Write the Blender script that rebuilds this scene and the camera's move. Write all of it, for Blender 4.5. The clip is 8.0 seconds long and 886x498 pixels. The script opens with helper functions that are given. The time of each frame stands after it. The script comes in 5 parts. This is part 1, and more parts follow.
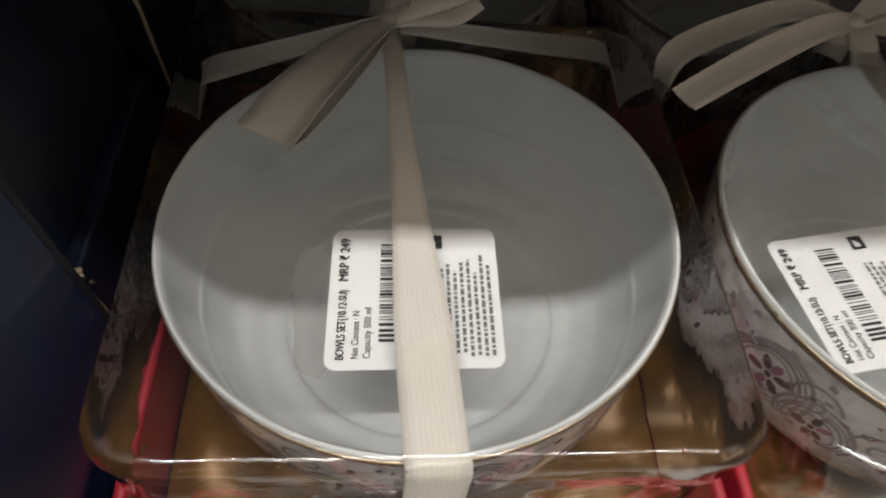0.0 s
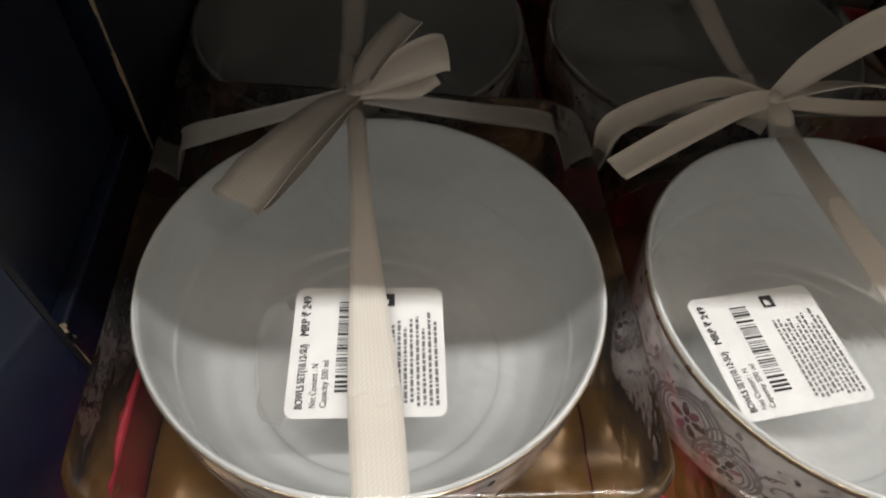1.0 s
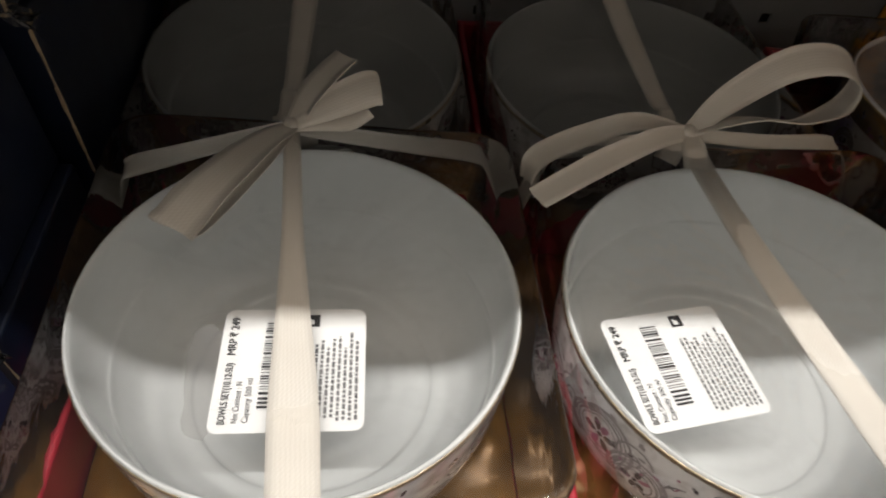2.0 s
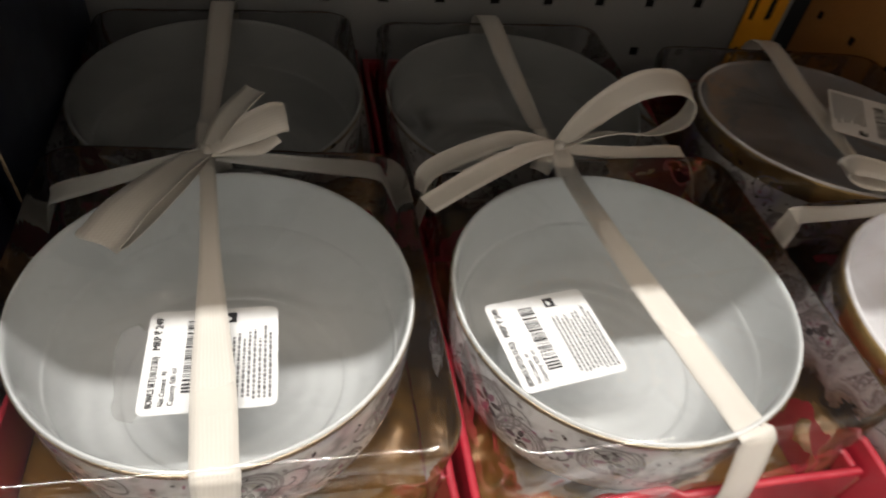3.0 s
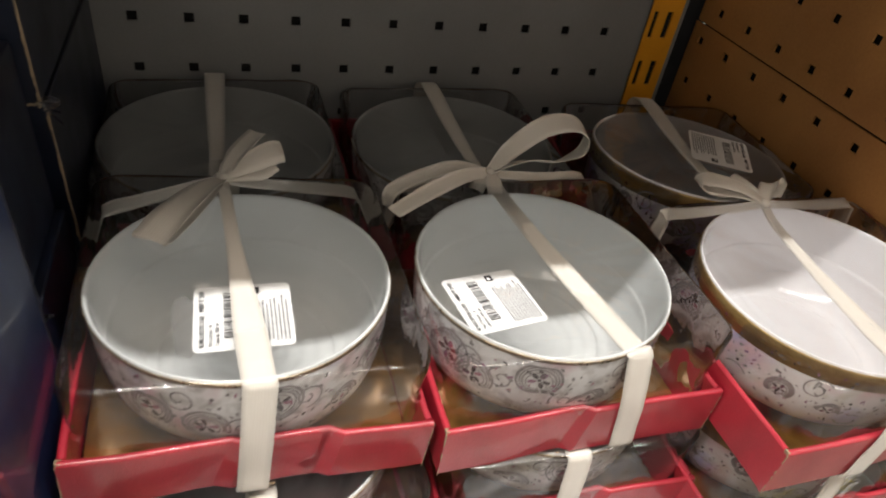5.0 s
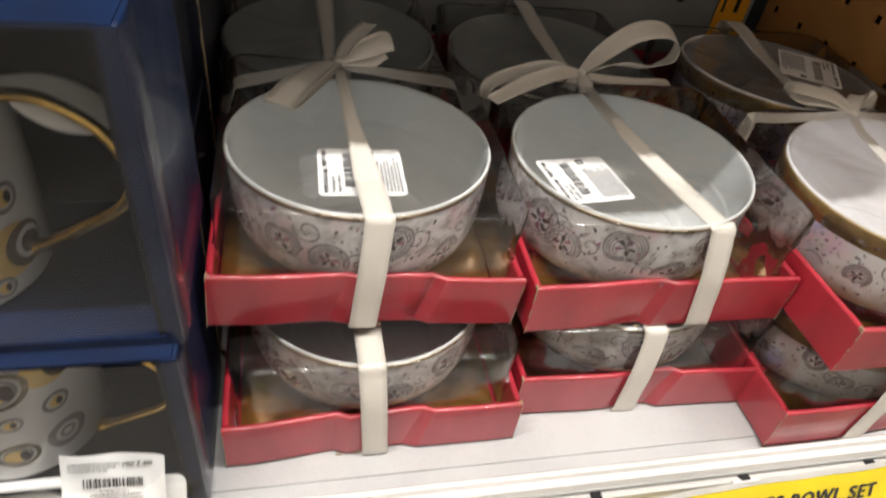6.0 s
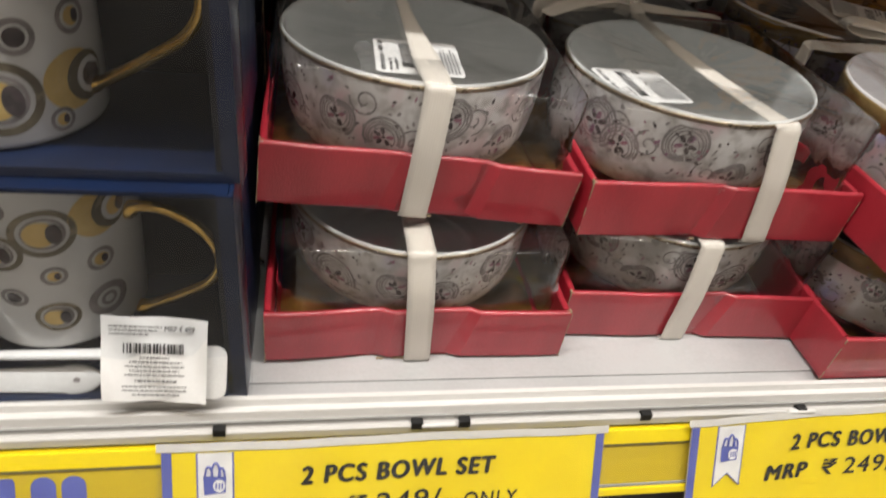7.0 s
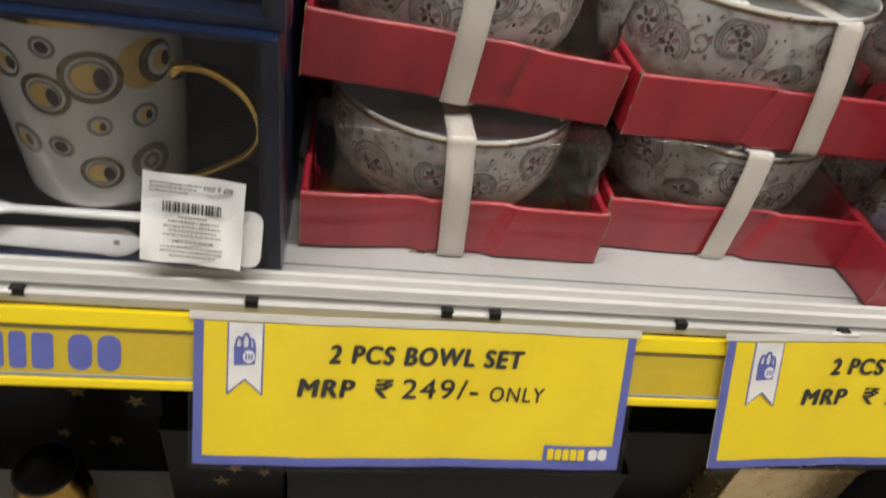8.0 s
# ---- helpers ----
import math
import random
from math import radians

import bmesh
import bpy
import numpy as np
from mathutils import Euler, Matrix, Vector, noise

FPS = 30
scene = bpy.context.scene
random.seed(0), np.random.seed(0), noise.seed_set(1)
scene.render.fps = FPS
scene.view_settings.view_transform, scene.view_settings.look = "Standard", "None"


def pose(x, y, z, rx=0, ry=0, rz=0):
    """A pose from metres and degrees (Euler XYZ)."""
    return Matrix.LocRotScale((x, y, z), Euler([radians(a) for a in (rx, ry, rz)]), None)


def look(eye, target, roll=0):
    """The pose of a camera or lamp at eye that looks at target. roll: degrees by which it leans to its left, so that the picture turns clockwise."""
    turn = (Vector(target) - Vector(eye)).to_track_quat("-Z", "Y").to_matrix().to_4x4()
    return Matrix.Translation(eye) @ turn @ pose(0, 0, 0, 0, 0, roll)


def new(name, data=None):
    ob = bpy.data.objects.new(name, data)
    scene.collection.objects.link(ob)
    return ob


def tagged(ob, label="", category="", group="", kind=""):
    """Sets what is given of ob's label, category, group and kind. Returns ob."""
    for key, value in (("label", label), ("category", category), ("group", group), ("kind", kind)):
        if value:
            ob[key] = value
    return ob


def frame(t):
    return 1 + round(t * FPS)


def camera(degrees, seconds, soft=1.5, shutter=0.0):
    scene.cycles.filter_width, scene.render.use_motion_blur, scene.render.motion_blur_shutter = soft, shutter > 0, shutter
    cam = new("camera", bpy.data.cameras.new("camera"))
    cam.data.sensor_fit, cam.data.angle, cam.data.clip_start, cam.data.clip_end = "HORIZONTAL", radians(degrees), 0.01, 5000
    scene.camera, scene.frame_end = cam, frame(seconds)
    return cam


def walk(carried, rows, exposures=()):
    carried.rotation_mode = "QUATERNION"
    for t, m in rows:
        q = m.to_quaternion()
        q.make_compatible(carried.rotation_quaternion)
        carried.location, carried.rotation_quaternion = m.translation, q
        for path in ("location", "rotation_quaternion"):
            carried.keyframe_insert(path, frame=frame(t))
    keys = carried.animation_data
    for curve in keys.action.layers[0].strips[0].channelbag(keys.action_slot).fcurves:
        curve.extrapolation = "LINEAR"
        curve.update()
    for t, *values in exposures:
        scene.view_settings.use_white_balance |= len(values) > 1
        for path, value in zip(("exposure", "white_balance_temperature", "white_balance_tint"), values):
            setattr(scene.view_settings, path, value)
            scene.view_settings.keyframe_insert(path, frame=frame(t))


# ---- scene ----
cam = camera(67.9, 8.0, soft=1.9, shutter=0.5)
EXPOSURES = [(0.0, -0.74), (1.5, -0.42), (3.0, -0.05), (4.0, 0.0), (5.5, 0.18), (6.5, 0.0), (7.0, -0.15), (7.5, -0.2), (8.0, -0.5)]
PATH = [
    (0, (-0.001, 0.025, 1.474), (0.089, 1.177, -0.158), 2.3),
    (0.5, (0.004, 0.023, 1.485), (0.136, 1.176, -0.144), 4.3),
    (1, (0.007, 0.021, 1.496), (0.149, 1.23, -0.091), 4.6),
    (1.5, (0.016, 0.018, 1.501), (0.169, 1.262, -0.057), 4.9),
    (3, (0.032, -0.023, 1.521), (0.43, 1.32, 0.095), 8.7),
    (3.2, (0.033, -0.033, 1.527), (0.479, 1.317, 0.12), 8.9),
    (3.5, (0.031, -0.044, 1.536), (0.551, 1.32, 0.168), 9.7),
    (4, (0.021, -0.068, 1.546), (0.621, 1.319, 0.236), 10.2),
    (4.2, (0.019, -0.076, 1.549), (0.635, 1.328, 0.265), 10.1),
    (5.3, (-0.013, -0.121, 1.545), (0.566, 1.352, 0.323), 10.0),
    (5.5, (-0.02, -0.13, 1.541), (0.535, 1.346, 0.311), 9.8),
    (6, (-0.032, -0.158, 1.523), (0.395, 1.293, 0.216), 9.1),
    (6.5, (-0.044, -0.177, 1.491), (0.376, 1.316, 0.229), 9.7),
    (7, (-0.05, -0.194, 1.461), (0.342, 1.332, 0.23), 9.9),
    (7.5, (-0.05, -0.211, 1.437), (0.285, 1.337, 0.217), 9.9),
    (8, (-0.049, -0.223, 1.421), (0.244, 1.296, 0.153), 10.8),
]
walk(cam, [(t, look(eye, target, roll)) for t, eye, target, roll in PATH], exposures=EXPOSURES)

# ---- light: ceiling tube over the aisle, added fill lamps, closed shop round it ----
world = bpy.data.worlds.new("shop_air")
scene.world = world
world.use_nodes = True
world.node_tree.nodes["Background"].inputs[0].default_value = (0.9, 0.95, 1.0, 1)
world.node_tree.nodes["Background"].inputs[1].default_value = 0.01


def lamp(name, at, target, sx, sy, watts, colour, beads=0):
    data = bpy.data.lights.new(name, "AREA")
    data.shape, data.size, data.size_y, data.energy, data.color = "RECTANGLE", sx, sy, watts, colour
    if beads:
        # a row of bright diodes along the tube
        data.use_nodes = True
        nt = data.node_tree
        geo, sep = nt.nodes.new("ShaderNodeNewGeometry"), nt.nodes.new("ShaderNodeSeparateXYZ")
        nt.links.new(geo.outputs["Parametric"], sep.inputs[0])
        turns, wave = nt.nodes.new("ShaderNodeMath"), nt.nodes.new("ShaderNodeMath")
        turns.operation, wave.operation = "MULTIPLY", "SINE"
        turns.inputs[1].default_value = beads * 2 * math.pi
        rng_ = nt.nodes.new("ShaderNodeMapRange")
        rng_.inputs["From Min"].default_value, rng_.inputs["From Max"].default_value = -0.5, 0.5
        rng_.inputs["To Min"].default_value, rng_.inputs["To Max"].default_value = 0.35, 1.65
        nt.links.new(sep.outputs["X"], turns.inputs[0])
        nt.links.new(turns.outputs[0], wave.inputs[0])
        nt.links.new(wave.outputs[0], rng_.inputs[0])
        nt.links.new(rng_.outputs[0], nt.nodes["Emission"].inputs["Strength"])
    ob = new(name, data)
    ob.matrix_world = look(at, target)
    return ob


lamp("tube_light_near", (0.1, -0.20, 3.0), (0.1, -0.20, 0), 2.2, 0.030, 52, (1.0, 0.975, 0.94), 150)
# unseen fill lamps, added to lift the shaded bowls and the front faces
lamp("fill_light_panel", (0.1, -0.38, 3.0), (0.1, -0.38, 0), 2.2, 0.24, 12.0, (1.0, 0.86, 0.72))
for lx in (-0.7, 0.7):
    lamp("fill_light_far", (lx, -1.80, 2.50), (lx, -0.2, 1.1), 0.9, 0.03, 1.1, (1.0, 0.88, 0.74))


# ---- materials ----
def nodes_of(name):
    m = bpy.data.materials.new(name)
    m.use_nodes = True
    nt = m.node_tree
    return m, nt, nt.nodes["Principled BSDF"]


def mat(name, a, b=None, rough=0.5, metal=0.0, scale=60.0, fine=900.0, bump=0.1, spec=0.5, coat=0.0, rvar=0.12, stretch=(1, 1, 1), coat_rough=0.05, coat_ior=1.5):
    """Two colours mixed by coarse and fine noise, with uneven gloss and fine relief."""
    m, nt, p = nodes_of(name)
    b = b or tuple(c * 0.82 for c in a)
    co = nt.nodes.new("ShaderNodeTexCoord")
    mp = nt.nodes.new("ShaderNodeMapping")
    mp.inputs["Scale"].default_value = stretch
    nt.links.new(co.outputs["Object"], mp.inputs[0])
    big, small = nt.nodes.new("ShaderNodeTexNoise"), nt.nodes.new("ShaderNodeTexNoise")
    for n, s in ((big, scale), (small, fine)):
        n.inputs["Scale"].default_value = s
        n.inputs["Detail"].default_value = 5
        nt.links.new(mp.outputs[0], n.inputs["Vector"])
    mix = nt.nodes.new("ShaderNodeMix")
    mix.data_type = "RGBA"
    mix.inputs["A"].default_value, mix.inputs["B"].default_value = (*a, 1), (*b, 1)
    ramp = nt.nodes.new("ShaderNodeMapRange")
    ramp.inputs["From Min"].default_value, ramp.inputs["From Max"].default_value = 0.35, 0.7
    add = nt.nodes.new("ShaderNodeMath")
    add.operation = "MULTIPLY_ADD"
    add.inputs[1].default_value, add.inputs[2].default_value = 0.35, -0.17
    nt.links.new(small.outputs[0], add.inputs[0])
    add2 = nt.nodes.new("ShaderNodeMath")
    nt.links.new(big.outputs[0], add2.inputs[0])
    nt.links.new(add.outputs[0], add2.inputs[1])
    nt.links.new(add2.outputs[0], ramp.inputs[0])
    nt.links.new(ramp.outputs[0], mix.inputs["Factor"])
    nt.links.new(mix.outputs["Result"], p.inputs["Base Color"])
    rr = nt.nodes.new("ShaderNodeMapRange")
    rr.inputs["To Min"].default_value, rr.inputs["To Max"].default_value = max(0.02, rough - rvar), min(1, rough + rvar)
    nt.links.new(big.outputs[0], rr.inputs[0])
    nt.links.new(rr.outputs[0], p.inputs["Roughness"])
    p.inputs["Metallic"].default_value = metal
    p.inputs["Specular IOR Level"].default_value = spec
    p.inputs["Coat Weight"].default_value = coat
    p.inputs["Coat Roughness"].default_value = coat_rough
    p.inputs["Coat IOR"].default_value = coat_ior
    if bump:
        bp = nt.nodes.new("ShaderNodeBump")
        bp.inputs["Strength"].default_value, bp.inputs["Distance"].default_value = bump, 0.001
        nt.links.new(small.outputs[0], bp.inputs["Height"])
        nt.links.new(bp.outputs[0], p.inputs["Normal"])
    return m


def film_mat(name, tint, rough, gain, ior=1.45, wrinkle=0.0, haze=0.03):
    """Thin clear plastic: see-through, with gloss that grows towards grazing."""
    m, nt, p = nodes_of(name)
    nt.nodes.remove(p)
    tr, gl = nt.nodes.new("ShaderNodeBsdfTransparent"), nt.nodes.new("ShaderNodeBsdfGlossy")
    tr.inputs[0].default_value = (*tint, 1)
    gl.inputs["Roughness"].default_value = rough
    fr = nt.nodes.new("ShaderNodeFresnel")
    fr.inputs[0].default_value = ior
    mul = nt.nodes.new("ShaderNodeMath")
    mul.operation, mul.use_clamp = "MULTIPLY", True
    mul.inputs[1].default_value = gain
    nt.links.new(fr.outputs[0], mul.inputs[0])
    mix = nt.nodes.new("ShaderNodeMixShader")
    nt.links.new(mul.outputs[0], mix.inputs[0])
    nt.links.new(tr.outputs[0], mix.inputs[1])
    nt.links.new(gl.outputs[0], mix.inputs[2])
    # a weak white diffuse share, uneven by noise, makes the film milky
    milky, mix2 = nt.nodes.new("ShaderNodeBsdfDiffuse"), nt.nodes.new("ShaderNodeMixShader")
    milky.inputs[0].default_value = (0.75, 0.75, 0.76, 1)
    smear = nt.nodes.new("ShaderNodeTexNoise")
    smear.inputs["Scale"].default_value, smear.inputs["Detail"].default_value = 28, 6
    sr = nt.nodes.new("ShaderNodeMapRange")
    sr.inputs["From Min"].default_value, sr.inputs["From Max"].default_value = 0.3, 0.75
    sr.inputs["To Min"].default_value, sr.inputs["To Max"].default_value = haze * 0.4, haze * 2.2
    nt.links.new(smear.outputs[0], sr.inputs[0])
    nt.links.new(sr.outputs[0], mix2.inputs[0])
    nt.links.new(mix.outputs[0], mix2.inputs[1])
    nt.links.new(milky.outputs[0], mix2.inputs[2])
    nt.links.new(mix2.outputs[0], nt.nodes["Material Output"].inputs[0])
    co, no, bp = nt.nodes.new("ShaderNodeTexCoord"), nt.nodes.new("ShaderNodeTexNoise"), nt.nodes.new("ShaderNodeBump")
    no.inputs["Scale"].default_value, no.inputs["Detail"].default_value = 55, 3
    bp.inputs["Strength"].default_value, bp.inputs["Distance"].default_value = wrinkle, 0.003
    nt.links.new(co.outputs["Object"], no.inputs["Vector"])
    nt.links.new(co.outputs["Object"], smear.inputs["Vector"])
    nt.links.new(no.outputs[0], bp.inputs["Height"])
    nt.links.new(bp.outputs[0], gl.inputs["Normal"])
    nt.links.new(bp.outputs[0], fr.inputs["Normal"])
    return m


def ribbon_mat():
    """Cream woven ribbon: fine cross ribs, silky gloss."""
    m, nt, p = nodes_of("ribbon_weave")
    uv = nt.nodes.new("ShaderNodeTexCoord")
    wave = nt.nodes.new("ShaderNodeTexWave")
    wave.inputs["Scale"].default_value, wave.inputs["Distortion"].default_value = 450, 0.2
    wave.bands_direction = "DIAGONAL"
    wave2 = nt.nodes.new("ShaderNodeTexWave")
    wave2.bands_direction = "Y"
    wave2.inputs["Scale"].default_value, wave2.inputs["Distortion"].default_value = 260, 2.5
    noise_ = nt.nodes.new("ShaderNodeTexNoise")
    noise_.inputs["Scale"].default_value = 60
    for n in (wave, wave2, noise_):
        nt.links.new(uv.outputs["UV"], n.inputs["Vector"])
    mix = nt.nodes.new("ShaderNodeMix")
    mix.data_type = "RGBA"
    mix.inputs["A"].default_value, mix.inputs["B"].default_value = (0.82, 0.785, 0.725, 1), (0.74, 0.695, 0.63, 1)
    nt.links.new(noise_.outputs[0], mix.inputs["Factor"])
    weave = nt.nodes.new("ShaderNodeMix")
    weave.data_type, weave.blend_type = "RGBA", "MULTIPLY"
    weave.inputs["B"].default_value = (0.66, 0.63, 0.58, 1)
    share = nt.nodes.new("ShaderNodeMath")
    share.operation = "MULTIPLY"
    nt.links.new(wave.outputs["Fac"], share.inputs[0])
    share.inputs[1].default_value = 0.17
    nt.links.new(share.outputs[0], weave.inputs["Factor"])
    nt.links.new(mix.outputs["Result"], weave.inputs["A"])
    thread = nt.nodes.new("ShaderNodeMix")
    thread.data_type, thread.blend_type = "RGBA", "MULTIPLY"
    thread.inputs["B"].default_value = (0.74, 0.71, 0.66, 1)
    share2 = nt.nodes.new("ShaderNodeMath")
    share2.operation = "MULTIPLY"
    share2.inputs[1].default_value = 0.22
    nt.links.new(wave2.outputs["Fac"], share2.inputs[0])
    nt.links.new(share2.outputs[0], thread.inputs["Factor"])
    nt.links.new(weave.outputs["Result"], thread.inputs["A"])
    nt.links.new(thread.outputs["Result"], p.inputs["Base Color"])
    sheer, blend = nt.nodes.new("ShaderNodeBsdfTransparent"), nt.nodes.new("ShaderNodeMixShader")
    blend.inputs[0].default_value = 0.78
    nt.links.new(sheer.outputs[0], blend.inputs[1])
    nt.links.new(p.outputs[0], blend.inputs[2])
    nt.links.new(blend.outputs[0], nt.nodes["Material Output"].inputs[0])
    add = nt.nodes.new("ShaderNodeMath")
    nt.links.new(wave.outputs["Fac"], add.inputs[0])
    nt.links.new(wave2.outputs["Fac"], add.inputs[1])
    bp = nt.nodes.new("ShaderNodeBump")
    bp.inputs["Strength"].default_value, bp.inputs["Distance"].default_value = 0.2, 0.00012
    nt.links.new(add.outputs[0], bp.inputs["Height"])
    nt.links.new(bp.outputs[0], p.inputs["Normal"])
    p.inputs["Roughness"].default_value = 0.40
    p.inputs["Specular IOR Level"].default_value = 0.9
    p.inputs["Sheen Weight"].default_value = 0.25
    return m


def china_mat(name, tints):
    """Glazed white china with soft blushes of colour."""
    m, nt, p = nodes_of(name)
    co = nt.nodes.new("ShaderNodeTexCoord")
    last = None
    for k, (colour, scale, lo, hi) in enumerate(tints):
        no = nt.nodes.new("ShaderNodeTexNoise")
        no.inputs["Scale"].default_value = scale
        mp = nt.nodes.new("ShaderNodeMapping")
        mp.inputs["Location"].default_value = (k * 3.1, k * 1.7, k)
        nt.links.new(co.outputs["Object"], mp.inputs[0])
        nt.links.new(mp.outputs[0], no.inputs["Vector"])
        r = nt.nodes.new("ShaderNodeMapRange")
        r.inputs["From Min"].default_value, r.inputs["From Max"].default_value = lo, hi
        nt.links.new(no.outputs[0], r.inputs[0])
        mix = nt.nodes.new("ShaderNodeMix")
        mix.data_type = "RGBA"
        if last:
            nt.links.new(last, mix.inputs["A"])
        else:
            mix.inputs["A"].default_value = (0.78, 0.77, 0.765, 1)
        mix.inputs["B"].default_value = (*colour, 1)
        nt.links.new(r.outputs[0], mix.inputs["Factor"])
        last = mix.outputs["Result"]
    nt.links.new(last, p.inputs["Base Color"])
    p.inputs["Roughness"].default_value = 0.12
    p.inputs["Coat Weight"].default_value = 0.3
    return m


CHINA = china_mat("china_outer", [((0.70, 0.52, 0.55), 38, 0.56, 0.72), ((0.60, 0.56, 0.68), 30, 0.58, 0.72), ((0.42, 0.39, 0.37), 120, 0.46, 0.72)])
CHINA_B = china_mat("china_outer_lilac", [((0.50, 0.45, 0.70), 34, 0.54, 0.68), ((0.74, 0.50, 0.52), 30, 0.56, 0.7), ((0.62, 0.57, 0.5), 80, 0.5, 0.75)])
INNER = mat("china_inner", (0.66, 0.675, 0.67), (0.59, 0.605, 0.60), rough=0.055, scale=14, fine=300, bump=0.02, rvar=0.05)
INNER_B = mat("china_inner_white", (0.71, 0.70, 0.71), (0.65, 0.64, 0.65), rough=0.09, scale=14, fine=300, bump=0.02, rvar=0.05)


def ringed(m, scale, strength):
    """Adds the faint turning rings of thrown china to a glaze."""
    nt = m.node_tree
    p = nt.nodes["Principled BSDF"]
    co, wave, bump = nt.nodes.new("ShaderNodeTexCoord"), nt.nodes.new("ShaderNodeTexWave"), nt.nodes.new("ShaderNodeBump")
    wave.wave_type, wave.rings_direction = "RINGS", "Z"
    wave.inputs["Scale"].default_value, wave.inputs["Distortion"].default_value = scale, 1.5
    wave.inputs["Detail"].default_value, wave.inputs["Detail Scale"].default_value = 2, 0.6
    bump.inputs["Strength"].default_value, bump.inputs["Distance"].default_value = strength, 0.0006
    nt.links.new(co.outputs["Object"], wave.inputs["Vector"])
    nt.links.new(wave.outputs["Fac"], bump.inputs["Height"])
    nt.links.new(p.inputs["Normal"].links[0].from_socket, bump.inputs["Normal"])
    nt.links.new(bump.outputs[0], p.inputs["Normal"])


ringed(INNER, 38, 0.45)
ringed(INNER_B, 38, 0.18)
CUP = mat("cup_china", (0.80, 0.80, 0.79), (0.74, 0.74, 0.74), rough=0.14, scale=20, bump=0.02, rvar=0.05)
GOLD = mat("gold_lustre", (0.78, 0.52, 0.16), (0.62, 0.38, 0.09), rough=0.2, metal=1.0, scale=90, bump=0.05)
RIMGOLD = mat("dull_gold_line", (0.52, 0.42, 0.28), (0.38, 0.31, 0.22), rough=0.3, metal=0.7, scale=120, bump=0.05)
PALEGOLD = mat("pale_gold_lustre", (0.80, 0.62, 0.34), (0.68, 0.50, 0.25), rough=0.25, metal=0.8, scale=90, bump=0.05)
RED = mat("red_card", (0.40, 0.020, 0.036), (0.29, 0.013, 0.025), rough=0.42, scale=45, fine=1400, bump=0.2, coat=0.7, stretch=(1, 1, 0.25), coat_rough=0.14, coat_ior=1.6)
CARD = mat("raw_card", (0.40, 0.31, 0.20), (0.24, 0.18, 0.11), rough=0.9, scale=300)
SATIN = mat("gold_satin", (0.24, 0.118, 0.024), (0.08, 0.040, 0.009), rough=0.34, metal=0.3, scale=50, fine=1800, bump=0.15)
LABEL = mat("label_paper", (0.84, 0.84, 0.83), (0.78, 0.78, 0.77), rough=0.55, scale=70, bump=0.05)
INK = mat("black_ink", (0.02, 0.02, 0.022), rough=0.6, bump=0)
FINEINK = mat("fine_ink", (0.12, 0.12, 0.125), (0.2, 0.2, 0.2), rough=0.6, scale=400, bump=0)
GREYINK = mat("grey_print", (0.24, 0.225, 0.225), (0.40, 0.36, 0.36), rough=0.2, scale=130, bump=0)
BROWNINK = mat("brown_lustre", (0.20, 0.17, 0.12), (0.30, 0.25, 0.17), rough=0.25, metal=0.3, scale=130, bump=0)
GOLDPRINT = mat("gold_print", (0.86, 0.64, 0.25), (0.76, 0.54, 0.19), rough=0.34, metal=0.25, scale=140, bump=0.02)
BAND = mat("brown_gold_band", (0.46, 0.32, 0.13), (0.30, 0.20, 0.08), rough=0.36, metal=0.55, scale=110, bump=0.05)
BRONZE = mat("bronze_print", (0.20, 0.13, 0.05), (0.11, 0.07, 0.03), rough=0.4, metal=0.4, scale=90, bump=0.02)
DARKINK = mat("dark_print", (0.06, 0.05, 0.055), (0.16, 0.13, 0.13), rough=0.2, scale=130, bump=0)
PINKINK = mat("pink_print", (0.42, 0.20, 0.24), (0.30, 0.18, 0.28), rough=0.2, scale=130, bump=0)
RIBBON = ribbon_mat()
SMEAR = film_mat("glue_smear", (0.80, 0.79, 0.77), 0.35, 0.5, wrinkle=0.9, haze=0.07)
FILM = film_mat("clear_film", (0.91, 0.91, 0.91), 0.06, 1.35, ior=1.55, wrinkle=0.30, haze=0.005)
FILM_BOX = film_mat("wrap_film", (0.93, 0.94, 0.95), 0.07, 1.05, wrinkle=0.3, haze=0.005)
SLEEVE = film_mat("sign_sleeve", (0.98, 0.98, 0.97), 0.12, 0.7, wrinkle=0.08, haze=0.01)
GREYPEG = mat("grey_pegboard", (0.235, 0.24, 0.245), (0.195, 0.20, 0.205), rough=0.5, scale=9, fine=700, bump=0.06)
BROWN = mat("brown_pegboard", (0.44, 0.21, 0.065), (0.34, 0.15, 0.045), rough=0.45, scale=12, fine=500, bump=0.06)
YELLOWSTEEL = mat("yellow_steel", (0.80, 0.36, 0.02), (0.66, 0.28, 0.015), rough=0.4, scale=30, bump=0.05)
# near-black that paints the shade inside holes, slots and notches
SHADEBLACK = mat("black_for_shade", (0.008, 0.008, 0.008), rough=0.9, bump=0)
SHELFWHITE = mat("shelf_liner", (0.44, 0.44, 0.44), (0.37, 0.37, 0.37), rough=0.4, scale=16, fine=500, bump=0.08)
RAIL = mat("grey_rail", (0.66, 0.65, 0.63), (0.56, 0.55, 0.53), rough=0.38, scale=25, bump=0.05, stretch=(0.2, 1, 1))
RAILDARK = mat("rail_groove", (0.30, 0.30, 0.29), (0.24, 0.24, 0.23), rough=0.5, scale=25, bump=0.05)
YELLOW = mat("yellow_strip", (0.84, 0.66, 0.012), (0.78, 0.60, 0.01), rough=0.3, scale=30, bump=0.03, coat=0.3, stretch=(0.15, 1, 1))
